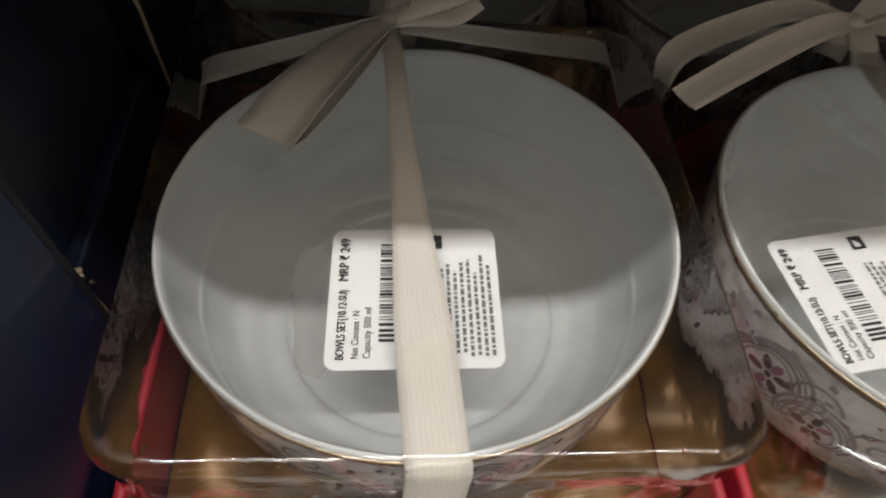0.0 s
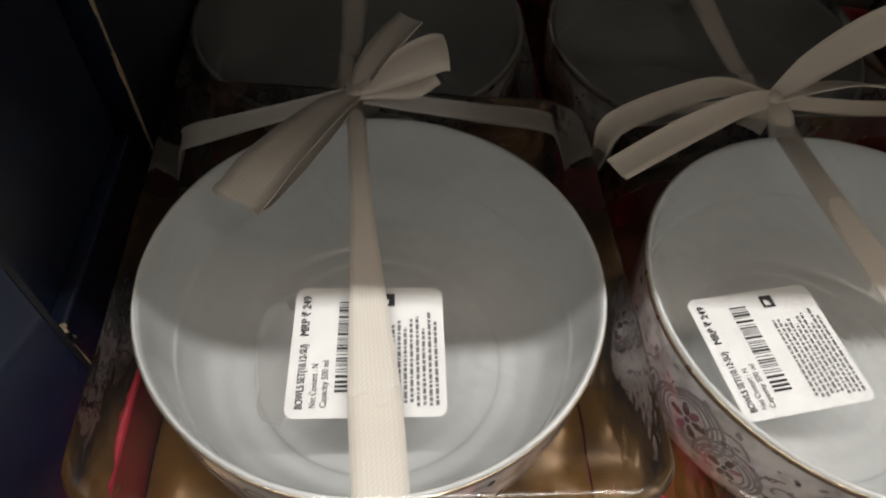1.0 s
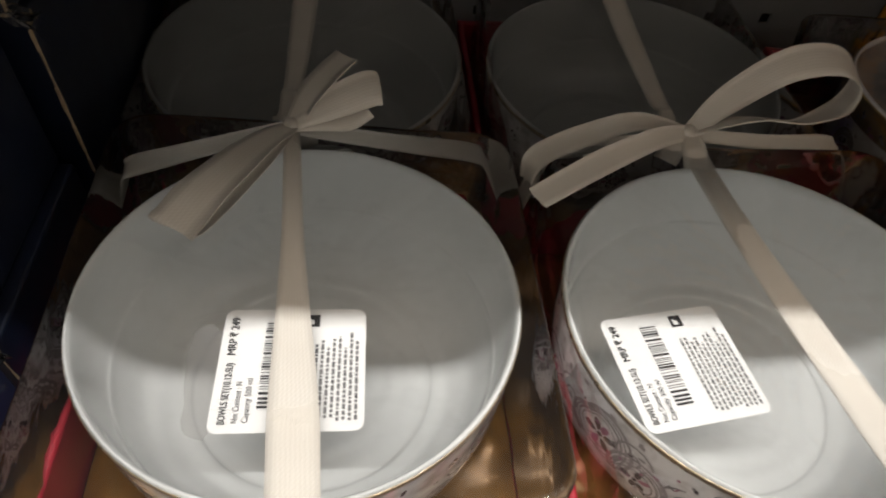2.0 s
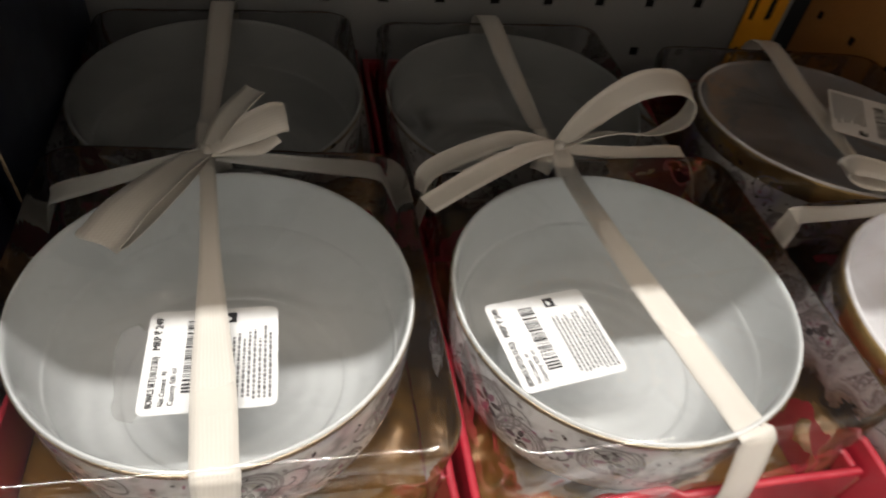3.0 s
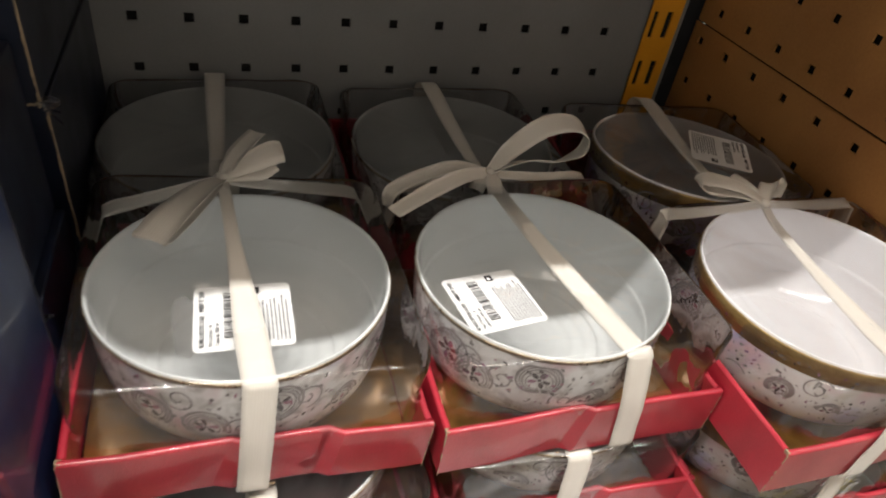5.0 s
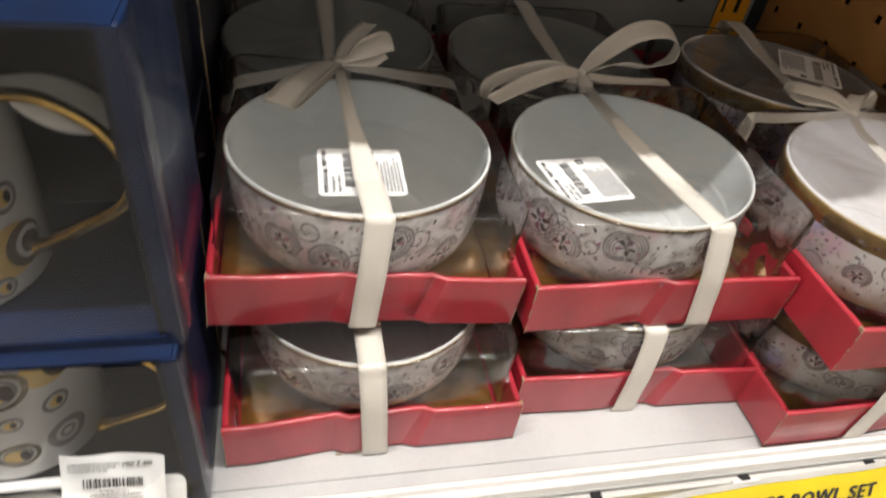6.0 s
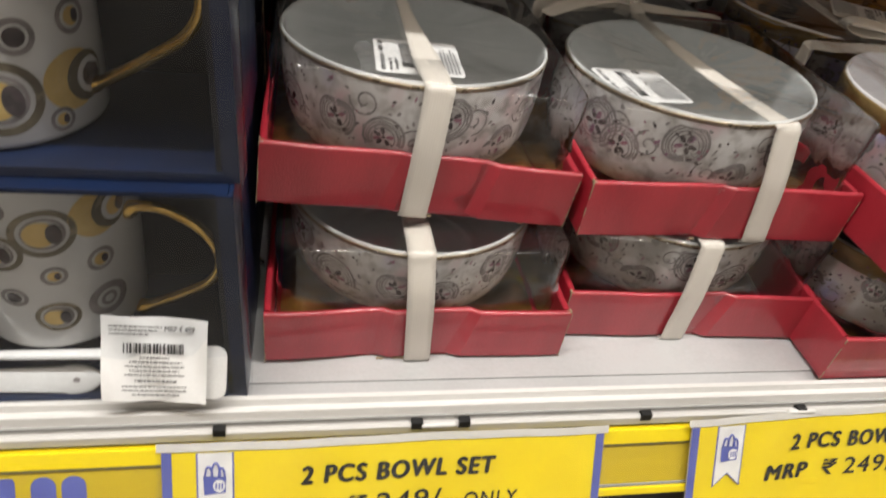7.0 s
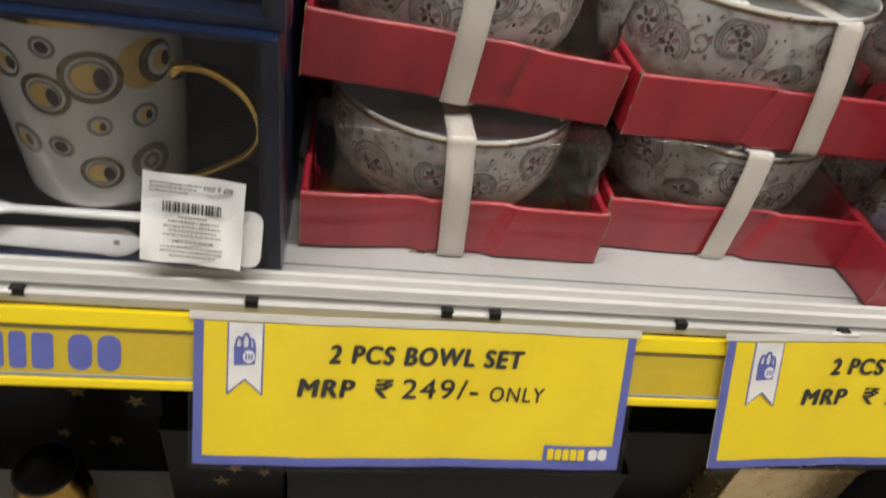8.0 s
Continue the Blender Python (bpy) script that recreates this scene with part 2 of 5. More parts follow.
INSERT = mat("yellow_insert", (0.62, 0.47, 0.02), (0.52, 0.39, 0.015), rough=0.5, scale=40, fine=500, bump=0.04, stretch=(0.12, 1, 1))
YELLOWPAPER = mat("yellow_paper", (0.83, 0.665, 0.015), (0.77, 0.60, 0.012), rough=0.45, scale=22, bump=0.03)
BLUEINK = mat("blue_ink", (0.12, 0.15, 0.48), (0.10, 0.12, 0.40), rough=0.45, scale=60, bump=0)
WHITEINK = mat("white_ink", (0.82, 0.82, 0.82), rough=0.5, bump=0)
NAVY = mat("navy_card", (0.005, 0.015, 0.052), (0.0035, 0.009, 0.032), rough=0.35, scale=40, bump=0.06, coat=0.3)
# darker copy of the navy card, with the rear boxes' shade in the colour
NAVYSHADE = mat("shaded_navy_card", (0.0035, 0.0075, 0.022), (0.002, 0.004, 0.012), rough=0.4, scale=40, bump=0.06, coat=0.15)
NAVYDARK = mat("dark_navy_card", (0.006, 0.007, 0.013), (0.004, 0.005, 0.009), rough=0.6, scale=50, bump=0.06)
BLACKCARD = mat("black_card", (0.005, 0.005, 0.006), (0.009, 0.008, 0.007), rough=0.35, scale=50, bump=0.06, spec=0.1)
SPOON = mat("white_ceramic", (0.78, 0.78, 0.77), rough=0.2, scale=30, bump=0.02)
FLOORM = mat("floor_tile_glaze", (0.66, 0.64, 0.61), (0.60, 0.58, 0.55), rough=0.3, scale=3, fine=80, bump=0.03)
WALLM = mat("shop_paint", (0.50, 0.475, 0.44), (0.45, 0.425, 0.39), rough=0.7, scale=3, fine=120, bump=0.05)
CEILM = mat("ceiling_paint", (0.75, 0.74, 0.72), (0.70, 0.69, 0.67), rough=0.8, scale=3, fine=120, bump=0.05)
STEEL = mat("shelf_steel", (0.45, 0.45, 0.45), (0.38, 0.38, 0.38), rough=0.45, scale=12, bump=0.05)


# ---- mesh helpers ----
def bm_box(bm, x0, x1, y0, y1, z0, z1):
    vs = [bm.verts.new((x, y, z)) for z in (z0, z1) for x, y in ((x0, y0), (x1, y0), (x1, y1), (x0, y1))]
    for q in ((3, 2, 1, 0), (4, 5, 6, 7), (0, 1, 5, 4), (1, 2, 6, 5), (2, 3, 7, 6), (3, 0, 4, 7)):
        bm.faces.new([vs[i] for i in q])
    return bm


def box(x0, x1, y0, y1, z0, z1, bevel=0.0, seg=2):
    bm = bm_box(bmesh.new(), x0, x1, y0, y1, z0, z1)
    if bevel:
        bmesh.ops.bevel(bm, geom=list(bm.edges), offset=bevel, segments=seg, affect="EDGES", profile=0.5)
    return bm


def mesh_of(name, bm, material, smooth=True):
    me = bpy.data.meshes.new(name)
    bm.normal_update()
    bm.to_mesh(me)
    bm.free()
    me.materials.append(material)
    me.polygons.foreach_set("use_smooth", [smooth] * len(me.polygons))
    return me


def part(name, bm, material, parent=None, label="", smooth=False, at=None):
    me = bm if isinstance(bm, bpy.types.Mesh) else mesh_of(name, bm, material, smooth)
    ob = new(name, me)
    if parent:
        ob.parent = parent
    if at:
        ob.matrix_basis = at
    return tagged(ob, label)


def lathe(profile, n=72, close=False):
    bm = bmesh.new()
    rings = []
    for r, z in profile:
        if r < 1e-6:
            rings.append([bm.verts.new((0, 0, z))])
        else:
            rings.append([bm.verts.new((r * math.cos(2 * math.pi * k / n), r * math.sin(2 * math.pi * k / n), z)) for k in range(n)])
    pairs = list(zip(rings, rings[1:])) + ([(rings[-1], rings[0])] if close else [])
    for a, b in pairs:
        for k in range(n):
            j = (k + 1) % n
            if len(a) == 1:
                bm.faces.new((a[0], b[j], b[k]))
            elif len(b) == 1:
                bm.faces.new((a[k], a[j], b[0]))
            else:
                bm.faces.new((a[k], a[j], b[j], b[k]))
    bmesh.ops.recalc_face_normals(bm, faces=list(bm.faces))
    return bm


def spline(pts, n=8):
    """Smooth line through points (Catmull-Rom)."""
    p = [Vector(q) for q in pts]
    p = [p[0] * 2 - p[1], *p, p[-1] * 2 - p[-2]]
    out = []
    for i in range(1, len(p) - 2):
        for k in range(n):
            t = k / n
            out.append(0.5 * (2 * p[i] + (p[i + 1] - p[i - 1]) * t + (2 * p[i - 1] - 5 * p[i] + 4 * p[i + 1] - p[i + 2]) * t * t + (3 * p[i] - p[i - 1] - 3 * p[i + 1] + p[i + 2]) * t ** 3))
    out.append(p[-2])
    return out


def strip(bm, rows, thick=0.0005, wid=0.0135, n=6, fold=0.0):
    """A band of cloth. rows: (point, across direction, width share). Has both faces and edges."""
    line = spline([r[0] for r in rows], n)
    acr = spline([Vector(r[1]).normalized() for r in rows], n)
    wd = spline([Vector((r[2], 0, 0)) for r in rows], n)
    uvl = bm.loops.layers.uv.verify()
    length, prev, cols = 0.0, None, []
    m = 4
    for i, p in enumerate(line):
        if prev is not None:
            length += (p - prev).length
        prev = p
        tan = (line[min(i + 1, len(line) - 1)] - line[max(i - 1, 0)]).normalized()
        a = acr[i].normalized()
        a = (a - tan * a.dot(tan)).normalized()
        nor = tan.cross(a).normalized()
        w = wd[i].x * wid
        row = []
        for side in (1, -1):
            for k in range(m + 1):
                v = k / m - 0.5
                bow = fold * (0.25 - v * v) * w * 2 + 0.00009 * math.sin(40 * v + length * 300)
                row.append((bm.verts.new(p + a * (v * w) + nor * (bow + side * thick / 2)), length, v))
        cols.append(row)
    def quad(vs, uvs):
        f = bm.faces.new(vs)
        f.smooth = True
        for lp, u in zip(f.loops, uvs):
            lp[uvl].uv = u
    for c0, c1 in zip(cols, cols[1:]):
        for s in (0, m + 1):
            for k in range(m):
                q = [c0[s + k], c1[s + k], c1[s + k + 1], c0[s + k + 1]]
                if not s:
                    q.reverse()
                quad([x[0] for x in q], [(x[1], x[2] * wid) for x in q])
        for k in (0, m):
            q = [c0[k], c1[k], c1[m + 1 + k], c0[m + 1 + k]]
            quad([x[0] for x in q], [(x[1], x[2] * wid) for x in q])
    return bm


def tube(bm, pts, radius, n=10, taper=None):
    line = [Vector(p) for p in pts]
    rings = []
    for i, p in enumerate(line):
        tan = (line[min(i + 1, len(line) - 1)] - line[max(i - 1, 0)]).normalized()
        side = tan.cross(Vector((0, 1, 0.001))).normalized()
        up = side.cross(tan)
        r = radius * (taper(i / (len(line) - 1)) if taper else 1)
        rings.append([bm.verts.new(p + r * (math.cos(2 * math.pi * k / n) * side + math.sin(2 * math.pi * k / n) * up)) for k in range(n)])
    for a, b in zip(rings, rings[1:]):
        for k in range(n):
            bm.faces.new((a[k], a[(k + 1) % n], b[(k + 1) % n], b[k]))
    bm.faces.new(rings[0][::-1])
    bm.faces.new(rings[-1])
    return bm


def flat(bm, pts, z=0.0):
    """A flat polygon in the xy plane."""
    bm.faces.new([bm.verts.new((x, y, z)) for x, y in pts])
    return bm


def rrect(w, h, r, n=5):
    out = []
    for cx, cy, a0 in ((w / 2 - r, h / 2 - r, 0), (-w / 2 + r, h / 2 - r, 90), (-w / 2 + r, -h / 2 + r, 180), (w / 2 - r, -h / 2 + r, 270)):
        for k in range(n + 1):
            a = radians(a0 + 90 * k / n)
            out.append((cx + r * math.cos(a), cy + r * math.sin(a)))
    return out


def lettering(text, size, width=None, shear=0.0, weight=0.0, wave=None, spread=1.0):
    """A mesh of letters in Blender's own font, from the left end of the base line, squeezed to width."""
    cu = bpy.data.curves.new("letters", "FONT")
    cu.body, cu.size, cu.shear = text, size, shear
    cu.extrude = 0.00004
    cu.space_character = spread
    ob = bpy.data.objects.new("letters", cu)
    scene.collection.objects.link(ob)
    bpy.context.view_layer.update()
    me = bpy.data.meshes.new_from_object(ob.evaluated_get(bpy.context.evaluated_depsgraph_get()))
    bpy.data.objects.remove(ob)
    if weight:
        bm = bmesh.new()
        for dx, dy in ((-1, 0), (1, 0), (0, 0.5), (0, -0.5)):
            me.transform(Matrix.Translation((dx * weight, dy * weight, 0)))
            bm.from_mesh(me)
            me.transform(Matrix.Translation((-dx * weight, -dy * weight, 0)))
        bm.to_mesh(me)
        bm.free()
    xs = [v.co.x for v in me.vertices]
    if xs:
        x0, w = min(xs), max(xs) - min(xs)
        k = width / w if width else 1.0
        for v in me.vertices:
            v.co.x = (v.co.x - x0) * k
            v.co.z += wave(v.co.x) if wave else 0.0
    return me


def letters_part(name, text, size, material, parent, at, width=None, shear=0.0, weight=0.0, wave=None, spread=1.0):
    me = lettering(text, size, width, shear, weight, wave, spread)
    me.materials.clear()
    me.materials.append(material)
    ob = new(name, me)
    ob.parent, ob.matrix_basis = parent, at
    return ob


# ---- large structure ----
SHELF = 1.2


def structure(name, bm, material, label, category="structure", smooth=False):
    return tagged(part(name, bm, material, smooth=smooth), label, category, kind="structure")


X0, X1, Y0, Y1 = -1.3, 1.3, -2.0, 0.45
structure("floor", box(X0, X1, Y0, Y1, -0.1, 0), FLOORM, "pale glazed shop floor", "floor")
structure("ceiling", box(X0, X1, Y0, Y1, 3.1, 3.2), CEILM, "white painted shop ceiling", "ceiling")
structure("wall_south", box(X0, X1, Y0 - 0.1, Y0, 0, 3.1), WALLM, "plain pale wall across the aisle", "wall")
structure("wall_north", box(X0, X1, Y1, Y1 + 0.1, 0, 3.1), WALLM, "plain pale wall behind the shelving", "wall")
structure("wall_west", box(X0 - 0.1, X0, Y0 - 0.1, Y1 + 0.1, 0, 3.1), WALLM, "plain pale side wall", "wall")
structure("wall_east", box(X1, X1 + 0.1, Y0 - 0.1, Y1 + 0.1, 0, 3.1), WALLM, "plain pale side wall", "wall")


def ceiling_light(x, y, z=3.021, half=1.15):
    t = tagged(new("ceiling_light"), "unseen long white ceiling light fitting over the aisle", "lamp", "ceiling lights")
    t.location = (x, y, z)
    part("housing", box(-half, half, -0.09, 0.09, 0.0, 0.08, 0.01), STEEL, t)
    part("drop_rod", box(-0.01, 0.01, -0.01, 0.01, 0.08, 3.1 - z), STEEL, t) if z < 3 else None
    return t


ceiling_light(0.1, -0.20)
# made-up fittings, out of view, to go with the fill lamps
ceiling_light(0.1, -0.40)
for lx in (-0.7, 0.7):
    ceiling_light(lx, -1.83, 2.54, 0.48)


def pegboard(name, u0, u1, rows, cols, z0, z1, place, material, label, hole=0.0065):
    """A perforated steel sheet whose square holes go through it; a black sheet behind paints their shade. place maps
    (u, depth, z) to the world.
    """
    bm = bmesh.new()
    us = sorted({u0, u1, *[c + s * hole / 2 for c in cols for s in (-1, 1)]})
    zs = sorted({z0, z1, *[r + s * hole / 2 for r in rows for s in (-1, 1)]})
    ucut = {round(c, 5) for c in cols}
    zcut = {round(r, 5) for r in rows}
    grid = {}
    def v(i, j, d):
        if (i, j, d) not in grid:
            grid[i, j, d] = bm.verts.new(place(us[i], d * 0.0016, zs[j]))
        return grid[i, j, d]
    for i in range(len(us) - 1):
        for j in range(len(zs) - 1):
            cu, cz = round((us[i] + us[i + 1]) / 2, 5), round((zs[j] + zs[j + 1]) / 2, 5)
            if cu in ucut and cz in zcut:
                for (a, b), (c, d) in (((i, j), (i + 1, j)), ((i + 1, j), (i + 1, j + 1)), ((i + 1, j + 1), (i, j + 1)), ((i, j + 1), (i, j))):
                    bm.faces.new((v(a, b, 0), v(c, d, 0), v(c, d, 1), v(a, b, 1)))
                continue
            for d in (0, 1):
                q = [v(i, j, d), v(i + 1, j, d), v(i + 1, j + 1, d), v(i, j + 1, d)]
                bm.faces.new(q if d == 0 else q[::-1])
    bmesh.ops.recalc_face_normals(bm, faces=list(bm.faces))
    ob = structure(name, bm, material, label, "pegboard")
    return ob


PITCH = 0.0358
cols = [0.300 - PITCH * k for k in range(-1, 26)]
rows = [1.336 + PITCH * k for k in range(-10, 8)]
pegboard("pegboard_back", -0.62, 0.372, rows, [c for c in cols if c < 0.335 and c > -0.6], 0.93, 1.60, lambda u, d, z: (u, 0.366 + d, z), GREYPEG, "grey painted steel pegboard behind the bowl sets")
# solid black sheet, put behind the holes as their shade
structure("pegboard_shade_sheet", box(-0.62, 0.40, 0.374, 0.39, 0.0, 1.7), SHADEBLACK, "black sheet for the shade behind the pegboard", "backing")
side_cols = [0.3525 - PITCH * k for k in range(0, 10)]
pegboard("pegboard_side", 0.0, 0.366, [1.372 - PITCH * k for k in range(0, 6)], side_cols, 1.16, 1.3845, lambda u, d, z: (0.386 + d, u, z), BROWN, "brown perforated side panel at the end of the shelf", 0.006)
pegboard("pegboard_side_upper", 0.0, 0.366, [1.3985 + PITCH * k for k in range(0, 5)], [c - 0.010 for c in side_cols if c > 0.03], 1.3855, 1.60, lambda u, d, z: (0.3875 + d, u, z), BROWN, "brown perforated upper side panel", 0.006)
structure("side_shade_sheet", box(0.395, 0.41, 0.0, 0.366, 0.0, 1.7), SHADEBLACK, "black sheet for the shade behind the side panel", "backing")


def upright():
    """A slotted yellow corner post."""
    bm = bmesh.new()
    x0, x1, y = 0.336, 0.3655, 0.362
    slots = [1.338 + 0.0425 * k for k in range(-9, 7)]
    zs = [0.93] + [s + d for s in slots for d in (-0.011, 0.011)] + [1.6]
    xs = [x0, x0 + 0.0035, x0 + 0.0075, x0 + 0.016, x0 + 0.0215, x1]
    for i in range(5):
        for j in range(len(zs) - 1):
            if i in (1, 3) and j % 2 == 1:
                continue
            bm_box(bm, xs[i], xs[i + 1], y, y + 0.0018, zs[j], zs[j + 1])
    bmesh.ops.remove_doubles(bm, verts=list(bm.verts), dist=1e-5)
    ob = tagged(part("shelf_upright", bm, YELLOWSTEEL), "yellow slotted steel upright in the shelf corner", "upright", kind="structure")
    # black sheet as the shade within the slots
    part("slot_shade_sheet", box(x0 + 0.001, x1 - 0.001, y + 0.0024, y + 0.0035, 0.93, 1.6), SHADEBLACK, ob)


upright()


def shelf_board(name, z, y0, label):
    t = tagged(new(name), label, "shelf", kind="structure")
    part("deck", box(-0.62, 0.384, y0 + 0.012, 0.364, z - 0.025, z, 0.0008, 1), SHELFWHITE, t)
    return t


structure("shelf_plinth", box(-0.62, 0.394, 0.02, 0.372, 0.0, 0.12, 0.002), STEEL, "grey steel plinth at the foot of the shelving", "plinth")
structure("shelf_end_panel", box(-0.64, -0.622, 0.0, 0.39, 0.0, 1.7, 0.001), STEEL, "grey steel end panel of the shelving", "panel")
shelf = shelf_board("shelf_board", SHELF, 0.0, "white lined steel shelf that carries the bowl sets")
shelf_board("shelf_board_upper", 1.652, 0.056, "white steel shelf over the bowl sets")
shelf_board("shelf_board_lower", 0.88, 0.02, "white steel shelf below the price strip")
part("shelf_liner", box(-0.60, 0.383, 0.022, 0.345, SHELF + 0.0002, SHELF + 0.0012), SHELFWHITE, shelf, "pale paper liner")


def rail():
    """The stepped front rail with its ring clips; black blocks paint the shade of its notches."""
    t = tagged(new("shelf_rail"), "pale grey stepped plastic rail on the shelf front", "rail", kind="structure")
    prof = [(0.0125, 1.190), (0.0125, 1.2035), (0.0105, 1.2062), (0.008, 1.2062), (0.0068, 1.2030), (0.0052, 1.2026), (0.0044, 1.2050), (0.0022, 1.2048), (0.0012, 1.2010),
            (0.0002, 1.1985), (0.0002, 1.1965), (-0.0016, 1.1975), (-0.0030, 1.1962), (-0.0032, 1.1915), (-0.0020, 1.1895), (0.004, 1.1885)]
    bm = bmesh.new()
    ends = [[bm.verts.new((x, y, z)) for y, z in prof] for x in (-0.62, 0.384)]
    for k in range(len(prof)):
        j = (k + 1) % len(prof)
        bm.faces.new((ends[0][k], ends[0][j], ends[1][j], ends[1][k]))
    bm.faces.new(ends[0])
    bm.faces.new(ends[1][::-1])
    bmesh.ops.recalc_face_normals(bm, faces=list(bm.faces))
    part("rail_body", bm, RAIL, t)
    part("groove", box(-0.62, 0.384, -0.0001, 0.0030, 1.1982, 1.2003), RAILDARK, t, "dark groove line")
    # no recess is cut: each black block paints a notch's dark inside
    for x in (-0.292, -0.19, -0.090, 0.0015, 0.025, 0.122, 0.214, 0.30):
        part("notch_shade", box(x - 0.0028, x + 0.0028, -0.0037, 0.0005, 1.1948, 1.1992), SHADEBLACK, t, "black block for a notch's shade")
    for x in (-0.200, 0.012, 0.214):
        part("clip", box(x - 0.0085, x + 0.0085, -0.0048, -0.0020, 1.1962, 1.1985, 0.0010, 3), RAIL, t, "pale plastic hanger clip", True)
    return t


rail()

# the price strip leans out at the bottom by about 28 degrees
LEAN_STRIP = radians(28)
STRIP = Matrix.Translation((0, -0.0035, 1.1895)) @ Matrix.Rotation(radians(90) - LEAN_STRIP, 4, "X")  # x right, y up the face, z out of it


def price_strip():
    t = tagged(new("price_strip"), "yellow price strip with blue markings along the shelf edge", "price strip", kind="structure")
    t.matrix_basis = STRIP
    part("strip_body", box(-0.62, 0.384, -0.0378, 0.0, -0.002, 0.0), YELLOW, t)
    part("top_lip", box(-0.62, 0.384, -0.0085, 0.0, 0.0004, 0.0026, 0.0008, 2), YELLOW, t)
    part("bottom_lip", box(-0.62, 0.384, -0.0378, -0.0334, 0.0004, 0.0028, 0.0008, 2), YELLOW, t)
    # the insert is a darker yellow than the two lips
    part("insert", box(-0.62, 0.384, -0.0333, -0.0100, 0.0001, 0.0004), INSERT, t, "darker yellow paper insert")
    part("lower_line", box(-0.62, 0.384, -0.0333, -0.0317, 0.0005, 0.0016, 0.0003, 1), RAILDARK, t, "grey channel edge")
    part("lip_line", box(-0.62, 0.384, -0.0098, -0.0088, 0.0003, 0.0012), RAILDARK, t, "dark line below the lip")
    # the printed mark: plain blue blocks of the letters' size
    for w0 in (-0.2265, -0.4365):
        x = w0
        for k, w in enumerate((0.0095, 0.0105, 0.0100, 0.0095, 0.0115, 0.004, 0.0125, 0.0125)):
            if k != 5:
                bm = flat(bmesh.new(), [(px + x + w / 2, py - 0.0212) for px, py in rrect(w - 0.0022, 0.0176, 0.0022 if k < 5 else 0.005)], 0.0007)
                part("mark_block", bm, BLUEINK, t)
            x += w
    part("cover_film", flat(bmesh.new(), [(-0.62, -0.0330), (0.384, -0.0330), (0.384, -0.0095), (-0.62, -0.0095)], 0.0022), SLEEVE, t, "clear strip cover").visible_shadow = False
    return t


price_strip()


# ---- price signs ----
def price_sign(x, lift, turn, tilt):
    W, H = 0.2135, 0.0725
    t = tagged(new("price_sign"), "yellow bowl set price card with blue border in a clear sleeve", "price sign", "price signs on the shelf edge")
    t.matrix_basis = STRIP @ Matrix.Translation((x, lift, 0.0045)) @ Matrix.Rotation(radians(turn), 4, "Z") @ Matrix.Rotation(radians(tilt), 4, "X")
    bm = bmesh.new()  # card, gently waved
    n = 24
    def wave(u):
        return 0.0008 * math.sin(u * 1.6 + x * 9) + 0.0003 * math.sin(u * 5)
    def sheet(u0, u1, v0, v1, dz, k=n):
        b = bmesh.new()
        vs = [[b.verts.new((u0 + (u1 - u0) * i / k, v, wave((u0 + (u1 - u0) * i / k) / W * 6) + dz)) for v in (v0, v1)] for i in range(k + 1)]
        for p, q in zip(vs, vs[1:]):
            b.faces.new((p[0], q[0], q[1], p[1]))
        return b
    card = part("card", sheet(0, W, -H, 0, 0.0), YELLOWPAPER, t, "yellow printed card", True)
    part("card_back", sheet(0, W, -H, 0, -0.0006), WHITEINK, t, "", True)
    part("border_side", sheet(0.0, 0.0044, -H, 0, 0.00025, 2), BLUEINK, card)
    part("border_side", sheet(W - 0.0044, W, -H, 0, 0.00025, 2), BLUEINK, card)
    part("border_bottom", sheet(0.0044, W - 0.0044, -H, -H + 0.0046, 0.00025), BLUEINK, card)
    # pennant with a bag mark
    bm = bmesh.new()
    pts = [(0.0150, -0.0005), (0.0316, -0.0005), (0.0316, -0.0365), (0.0233, -0.0288), (0.0150, -0.0365)]
    flat(bm, pts, wave(0.6) + 0.0004)
    part("pennant_edge", bm, BLUEINK, card)
    bm = flat(bmesh.new(), [(0.0158, -0.0005), (0.0308, -0.0005), (0.0308, -0.0349), (0.0233, -0.0278), (0.0158, -0.0349)], wave(0.6) + 0.0006)
    part("pennant", bm, WHITEINK, card, "white swallow-tailed pennant")
    bm = flat(bmesh.new(), [(0.0184, -0.0212), (0.0278, -0.0205), (0.0282, -0.0125), (0.0180, -0.0118)], wave(0.6) + 0.0009)
    part("bag_mark", bm, BLUEINK, card, "blue bag emblem")
    bm = bmesh.new()
    for hx, hw, hh in ((0.0205, 0.0016, 0.0050), (0.0236, 0.0019, 0.0068), (0.0262, 0.0013, 0.0042)):
        tube(bm, [(hx + hw * math.cos(a), -0.0122 + hh * math.sin(a), wave(0.6) + 0.0009) for a in np.linspace(0, math.pi, 10)], 0.0005, 6)
    part("bag_handle", bm, BLUEINK, card)
    bm = flat(bmesh.new(), [(0.0250 + 0.0027 * math.cos(a), -0.0168 + 0.0032 * math.sin(a)) for a in np.linspace(0, 2 * math.pi, 16, endpoint=False)], wave(0.6) + 0.0012)
    part("bag_badge", bm, LABEL, card)
    bm = bmesh.new()
    for dx in (-0.0014, 0.0, 0.0013):
        flat(bm, [(0.0248 + dx, -0.0182), (0.0255 + dx, -0.0182), (0.0255 + dx, -0.0152), (0.0248 + dx, -0.0152)], wave(0.6) + 0.0015)
    tagged(part("badge_bars", bm, BLUEINK, card), kind="stuff")
